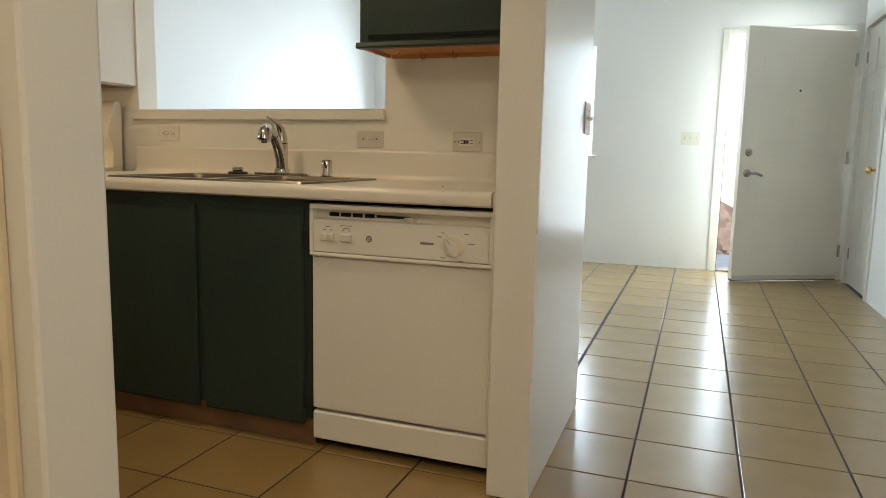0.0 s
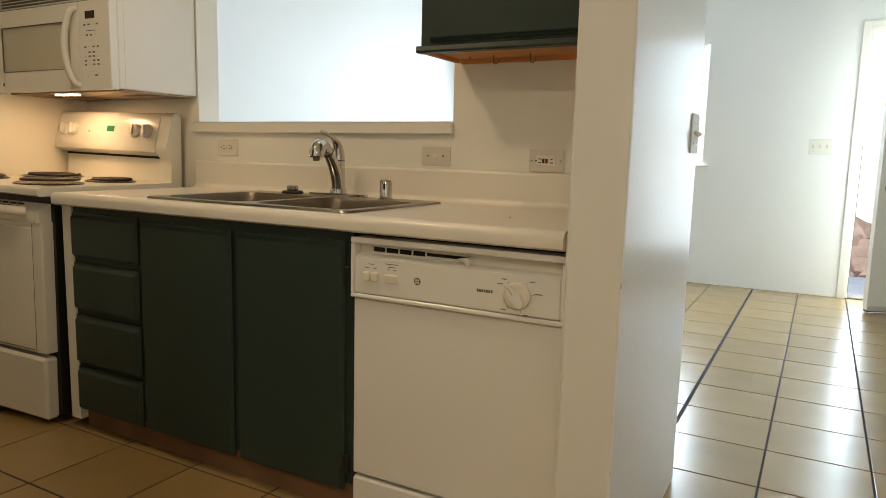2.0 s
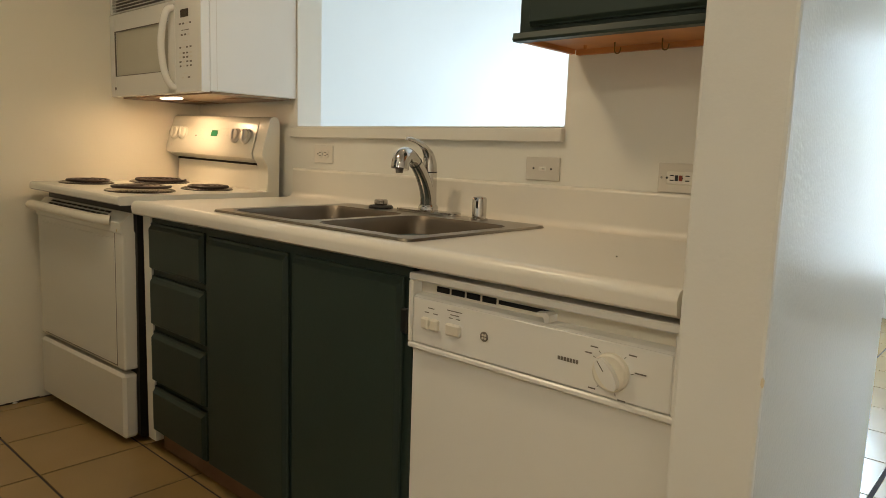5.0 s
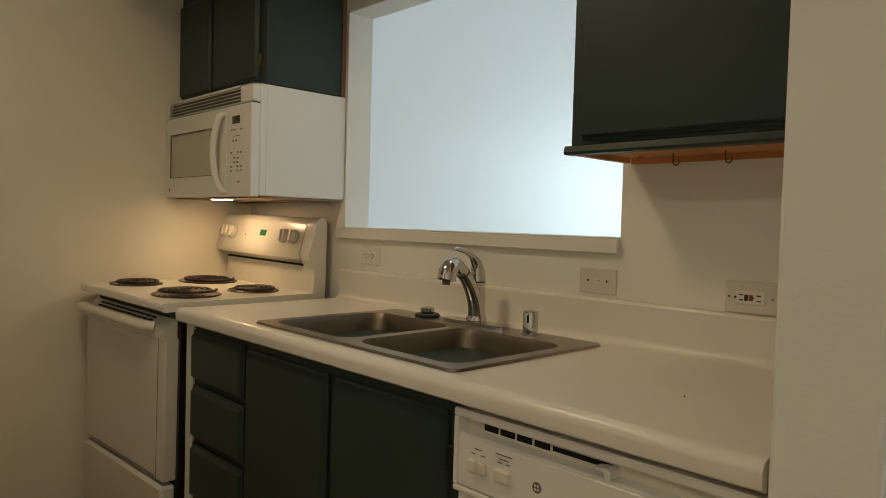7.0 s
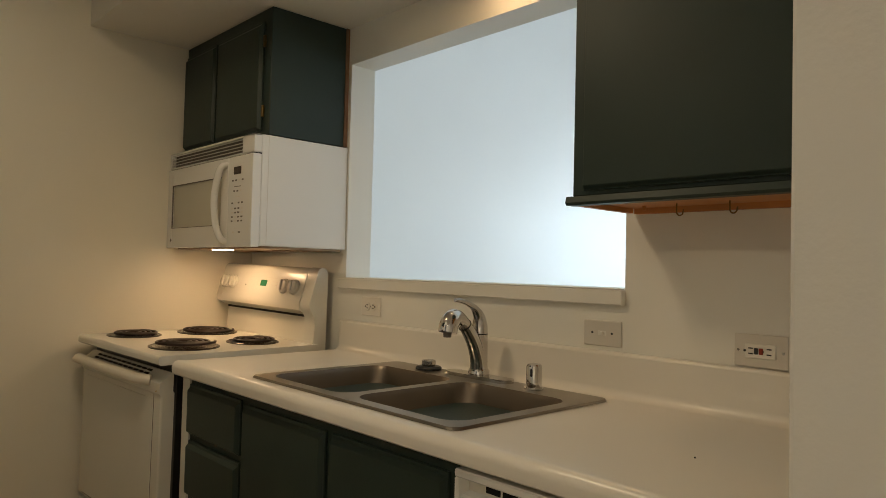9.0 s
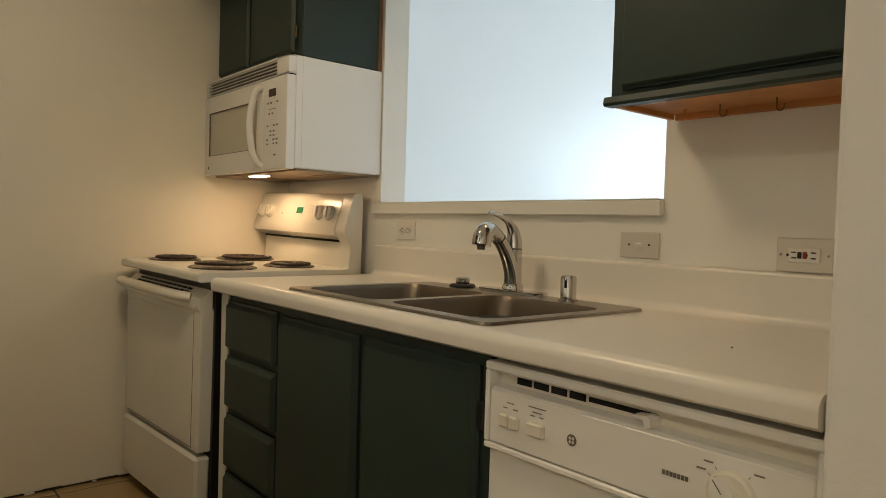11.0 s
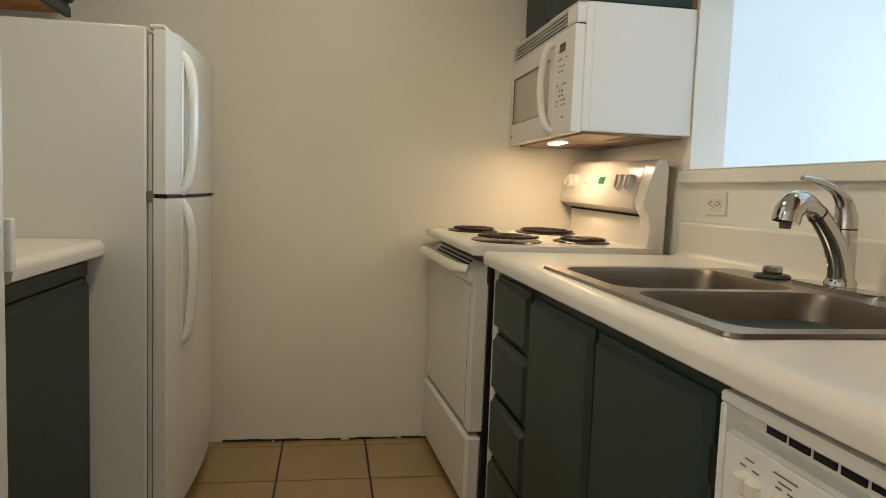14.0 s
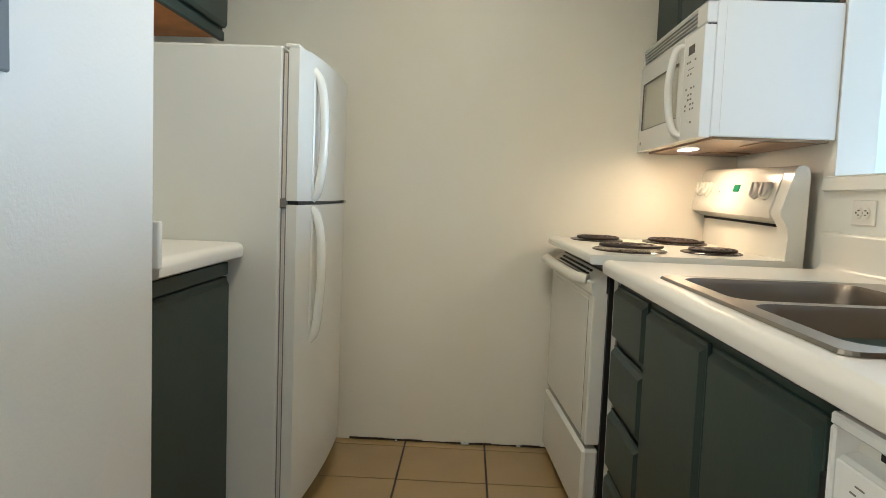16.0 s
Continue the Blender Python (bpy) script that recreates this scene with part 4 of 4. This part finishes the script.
sw = thing("light_switch", PX1, 2.765, 1.118, "metal double switch plate on the glossy wall", "switch")
part("plate", box(PX1, PX1 + 0.005, 2.70, 2.818, 1.058, 1.172, 0.002), GREYPL, sw)
for dy, up in ((2.735, 1), (2.783, -1)):
    tg = box(0, 0.016, -0.005, 0.005, -0.006, 0.006, 0.002)
    tg.transform(pose(PX1 + 0.004, dy, 1.115 + 0.004 * up, 0, 25 * up, 0))
    part("toggle", tg, OLDWHITE, sw)
    for dz in (-0.030, 0.030):
        part("screw", lathe([(0.0035, 0), (0.0035, 0.001)], pose(PX1 + 0.005, dy, 1.115 + dz, 0, 90, 0), 8), NICKEL, sw)
sw = thing("light_switch", 0.005, YF, 1.165, "white triple switch plate beside the entrance", "switch")
part("plate", box(-0.07, 0.085, YF - 0.005, YF, 1.105, 1.222, 0.002), TRIM, sw)
for x in (-0.042, 0.006, 0.054):
    part("toggle", box(x - 0.005, x + 0.005, YF - 0.014, YF - 0.004, 1.155, 1.18, 0.002), GREYPL, sw)

# ---- side counter, fridge ----
c2 = thing("base_cabinet", -1.94, 0.7, 0, "dark green painted base cabinet beside the fridge", "cabinet")
part("body", box(-2.212, -1.654, 0.344, 0.925, 0.10, 0.842), GREEN, c2)
part("toe_board", box(-2.212, -1.654, 0.83, 0.85, 0.002, 0.10), TOE, c2)
fr2 = prism([(0.947, 0.092), (0.947, 0.768), (0.941, 0.778), (0.941, 0.787), (0.938, 0.790), (0.927, 0.790), (0.927, 0.080), (0.939, 0.080)], -2.205, -1.69)
part("cabinet_door", fr2, GREEN, c2)
part("top_rail", prism([(0.944, 0.796), (0.944, 0.831), (0.927, 0.831), (0.927, 0.796)], -2.205, -1.69), GREEN, c2)
w2 = thing("worktop", -1.94, 0.66, TOP2, "cream laminate side worktop with rounded edge", "worktop")
r = 0.021
pr2 = [(0.342, TOP2 - 0.046), (0.342, TOP2), (0.982 - r, TOP2)] + arc(0.982 - r, TOP2 - r, r, 90, 0, 6) + [(0.980, TOP2 - 0.040), (0.970, TOP2 - 0.046)]
smooth(part("top", prism(pr2, -2.226, -1.674), LAMIN, w2), 35)
part("side_splash", box(-1.672, CX - 0.002, 0.344, 0.990, TOP2 - 0.02, 0.972, 0.004, 2), LAMIN, w2)


def fridge():
    x0, x1, yb, yd, yf = -2.965, -2.232, 0.40, 1.092, 1.165
    zs, zt = 1.010, 1.462
    root = thing("fridge", -2.6, 0.75, 0, "white top-freezer fridge with two curved handles", "fridge")
    part("case", box(x0, x1, yb, yd - 0.006, 0.03, zt, 0.006, 2), FRIDGE, root)
    for z0, z1 in ((0.08, zs - 0.008), (zs + 0.008, zt - 0.02)):
        part("gasket", box(x0 + 0.02, x1 - 0.006, yd - 0.006, yd + 0.020, z0, z1), GREYPL, root, "pale door gasket")
        for y in (yd - 0.005, yd + 0.008):
            part("gasket_fold", box(x1 - 0.02, x1 - 0.0045, y, y + 0.003, z0, z1), GREYMETAL, root, "dark fold of the gasket")

    def curved_door(z0, z1, name, top):
        n = 10
        pr = [(x1, yd + 0.012)] + [(x1, yf - 0.030)] + [(x1 + (x0 - x1) * (i / n), yf - 0.022 + 0.022 * math.sin(math.pi * (i / n)) ** 0.6 if 0 < i < n else yf - 0.026) for i in range(1, n)] + [(x0, yf - 0.030), (x0, yd + 0.012)]
        o2 = smooth(part(name, prism(pr, z0, z1, "z"), FRIDGE, root), 30)
        return o2
    fz = curved_door(zs + 0.006, zt - 0.004, "freezer_door", True)
    fd = curved_door(0.09, zs - 0.006, "fridge_door", False)
    part("top_cap", box(x1 - 0.10, x1 + 0.002, yd, yf - 0.03, zt - 0.006, zt + 0.006, 0.003), FRIDGE, fz)
    hx = x1 - 0.115
    h1 = curve_points([(hx + 0.004, yf - 0.014, 1.415), (hx, yf + 0.006, 1.385), (hx - 0.004, yf + 0.019, 1.32), (hx - 0.005, yf + 0.022, 1.22), (hx - 0.004, yf + 0.017, 1.12), (hx, yf + 0.004, 1.045), (hx + 0.004, yf - 0.014, 1.020)], 7)
    smooth(part("handle", tube(h1, 0.011, 12, 1.5), ENAMEL, fz))
    h2 = curve_points([(hx + 0.004, yf - 0.014, 0.998), (hx, yf + 0.006, 0.965), (hx - 0.004, yf + 0.019, 0.90), (hx - 0.005, yf + 0.022, 0.80), (hx - 0.004, yf + 0.016, 0.69), (hx, yf + 0.006, 0.610), (hx + 0.004, yf - 0.014, 0.580)], 7)
    smooth(part("handle", tube(h2, 0.011, 12, 1.5), ENAMEL, fd))
    for door, z0, z1 in ((fz, 1.04, 1.395), (fd, 0.60, 0.975)):
        part("handle_recess", box(hx - 0.02, hx + 0.02, yf - 0.012, yf - 0.0035, z0, z1, 0.003), FRIDGE, door)
    part("centre_hinge", boxes([(x1 - 0.03, x1 + 0.003, yd - 0.006, yd + 0.012, zs - 0.016, zs + 0.014)], 0.003), PRINT, root)
    part("split_gap", box(x0 + 0.01, x1 - 0.02, yd + 0.01, yf - 0.03, zs - 0.006, zs + 0.006), BLACK, root)
    part("trim_strip", box(x0 + 0.004, x0 + 0.05, yf - 0.03, yf - 0.016, zs - 0.005, zs + 0.005), NICKEL, root)
    part("toe_grille", box(x0 + 0.01, x1 - 0.01, yd - 0.004, yd + 0.02, 0.004, 0.085), GREYPL, root)


fridge()
u2 = thing("wall_cabinet", -2.3, 0.5, 1.62, "dark green painted wall cabinet over the fridge", "cabinet")
part("body", box(-2.93, -1.654, 0.344, 0.655, 1.632, 2.20, 0.002), GREEN, u2)
part("bottom", box(-2.915, -1.66, 0.35, 0.640, 1.624, 1.632), WOOD, u2, "bare orange wood underside")
part("bottom_rail", box(-2.93, -1.654, 0.642, 0.662, 1.614, 1.650, 0.003), GREEN, u2)
for a, b in ((-2.91, -2.50), (-2.47, -2.07), (-2.04, -1.67)):
    part("cabinet_door", prism([(0.680, 1.672), (0.680, 2.15), (0.660, 2.17), (0.660, 1.660), (0.672, 1.660)], a, b), GREEN, u2)
bp = thing("breaker_panel", -1.02, WY1, 1.45, "grey metal breaker panel set in the white wall", "breaker panel")
part("cover", box(-1.19, -0.84, WY1, WY1 + 0.008, 1.197, 1.75, 0.004, 2), GREYMETAL, bp)
part("panel_door", box(-1.15, -0.88, WY1 + 0.008, WY1 + 0.012, 1.25, 1.70, 0.002), GREYMETAL, bp)


DIFF = glowing("diffuser", (1.0, 0.82, 0.6), 1.5)
for x, y in ((KX, KY), (HX, HY)):
    cl = thing("ceiling_light", x, y, H, "round white ceiling light, switched on", "ceiling light", "ceiling lights")
    part("base", lathe([(0.17, -0.03), (0.17, 0.0)], pose(x, y, H), 32), TRIM, cl)
    smooth(part("diffuser", lathe([(0.02, -0.098), (0.09, -0.092), (0.14, -0.07), (0.16, -0.03)], pose(x, y, H), 32), DIFF, cl))

sf = thing("soffit_light", SLX, SLY, HS, "small round white light set in the soffit above the sink", "soffit light")
smooth(part("ring", lathe([(0.052, -0.012), (0.066, -0.010), (0.070, 0.0)], pose(SLX, SLY, HS), 28), TRIM, sf))
part("lens", lathe([(0.046, -0.0165), (0.050, -0.012)], pose(SLX, SLY, HS), 28), DIFF, sf)


# ---- outside the entrance ----
def rock(x, y, s):
    bm = bmesh.new()
    bmesh.ops.create_icosphere(bm, subdivisions=2, radius=s)
    for v in bm.verts:
        v.co *= 1 + 0.35 * noise.noise(v.co * (2.2 / s) + Vector((x * 7, y * 3, 0)))
        v.co.z *= 0.75
    bmesh.ops.translate(bm, vec=(x, y, -0.16 + s * 0.5), verts=bm.verts)
    return tagged(part("garden_rock", bm, ROCK), "rough reddish garden rock outside the entrance", "rock", "rocks outside")


for i in range(60):
    rock(-0.40 + 0.13 * (i % 12) + random.uniform(-0.04, 0.04), 8.7 + 0.30 * (i // 12) + random.uniform(-0.06, 0.06), random.uniform(0.06, 0.11) + 0.09 * (i // 12))
structure("garden_wall", box(-6, 8, 11.0, 11.2, -0.16, 1.1), STUCCO, "pale stucco garden wall", "wall")

# ---- floor tiles ----
structure("floor_bed", boxes([(XW - 0.1, XE + 0.12, -1.42, YF + 0.12, -0.16, -0.003)]), GROUT, "dark grout between the floor tiles", "floor")
floor = thing("floor", 0, 0, 0, "glossy beige square floor tiles with dark grout", "floor", kind="structure")
J = 0.0036
cache = {}


def tile_mesh(w, d):
    key = (round(w, 3), round(d, 3))
    if key not in cache:
        me = bpy.data.meshes.new("tile")
        a, b, c = w / 2 - J, d / 2 - J, 0.0014
        vs = [(sx * a, sy * b, -0.006) for sx, sy in ((-1, -1), (1, -1), (1, 1), (-1, 1))]
        vs += [(sx * a, sy * b, -0.0009) for sx, sy in ((-1, -1), (1, -1), (1, 1), (-1, 1))]
        vs += [(sx * (a - c), sy * (b - c), 0) for sx, sy in ((-1, -1), (1, -1), (1, 1), (-1, 1))]
        fs = [(8, 9, 10, 11)] + [(i + k, (i + 1) % 4 + k, (i + 1) % 4 + k + 4, i + k + 4) for k in (0, 4) for i in range(4)]
        me.from_pydata(vs, [], fs)
        me.materials.append(TILE)
        cache[key] = me
    return cache[key]


rest_v, rest_f = [], []
for rx0, rx1, ry0, ry1, ox, oy, P in ((XW - 0.02, -0.3855, 0.2, YB, -1.350, 1.746, 0.335), (-0.3855, XE + 0.02, -1.32, YF + 0.02, -0.048, 2.595, 0.33), (XW - 0.02, -0.3855, YB, YF + 0.02, -0.048, 2.595, 0.33), (-1.9, -0.3855, -1.32, 0.2, -0.048, 2.595, 0.33)):
    i0, i1 = math.floor((rx0 - ox) / P), math.ceil((rx1 - ox) / P)
    j0, j1 = math.floor((ry0 - oy) / P), math.ceil((ry1 - oy) / P)
    for i in range(i0, i1):
        for j in range(j0, j1):
            a, b = max(rx0, ox + i * P), min(rx1, ox + i * P + P)
            c, d2 = max(ry0, oy + j * P), min(ry1, oy + j * P + P)
            if b - a < 0.02 or d2 - c < 0.02:
                continue
            near = (c > 0.9 and a > -1.0) or (c > 0.9 and c < 2.3 and a < -0.3)
            if near:
                t = new("tile", tile_mesh(b - a, d2 - c))
                t.parent = floor
                t.location = ((a + b) / 2, (c + d2) / 2, 0)
            else:
                me = tile_mesh(b - a, d2 - c)
                k = len(rest_v)
                rest_v += [(v.co.x + (a + b) / 2, v.co.y + (c + d2) / 2, v.co.z) for v in me.vertices]
                rest_f += [[k + q for q in p.vertices] for p in me.polygons]
me = bpy.data.meshes.new("tiles")
me.from_pydata(rest_v, [], rest_f)
me.materials.append(TILE)
ot = new("tiles", me)
ot.parent = floor
tagged(ot, kind="stuff")
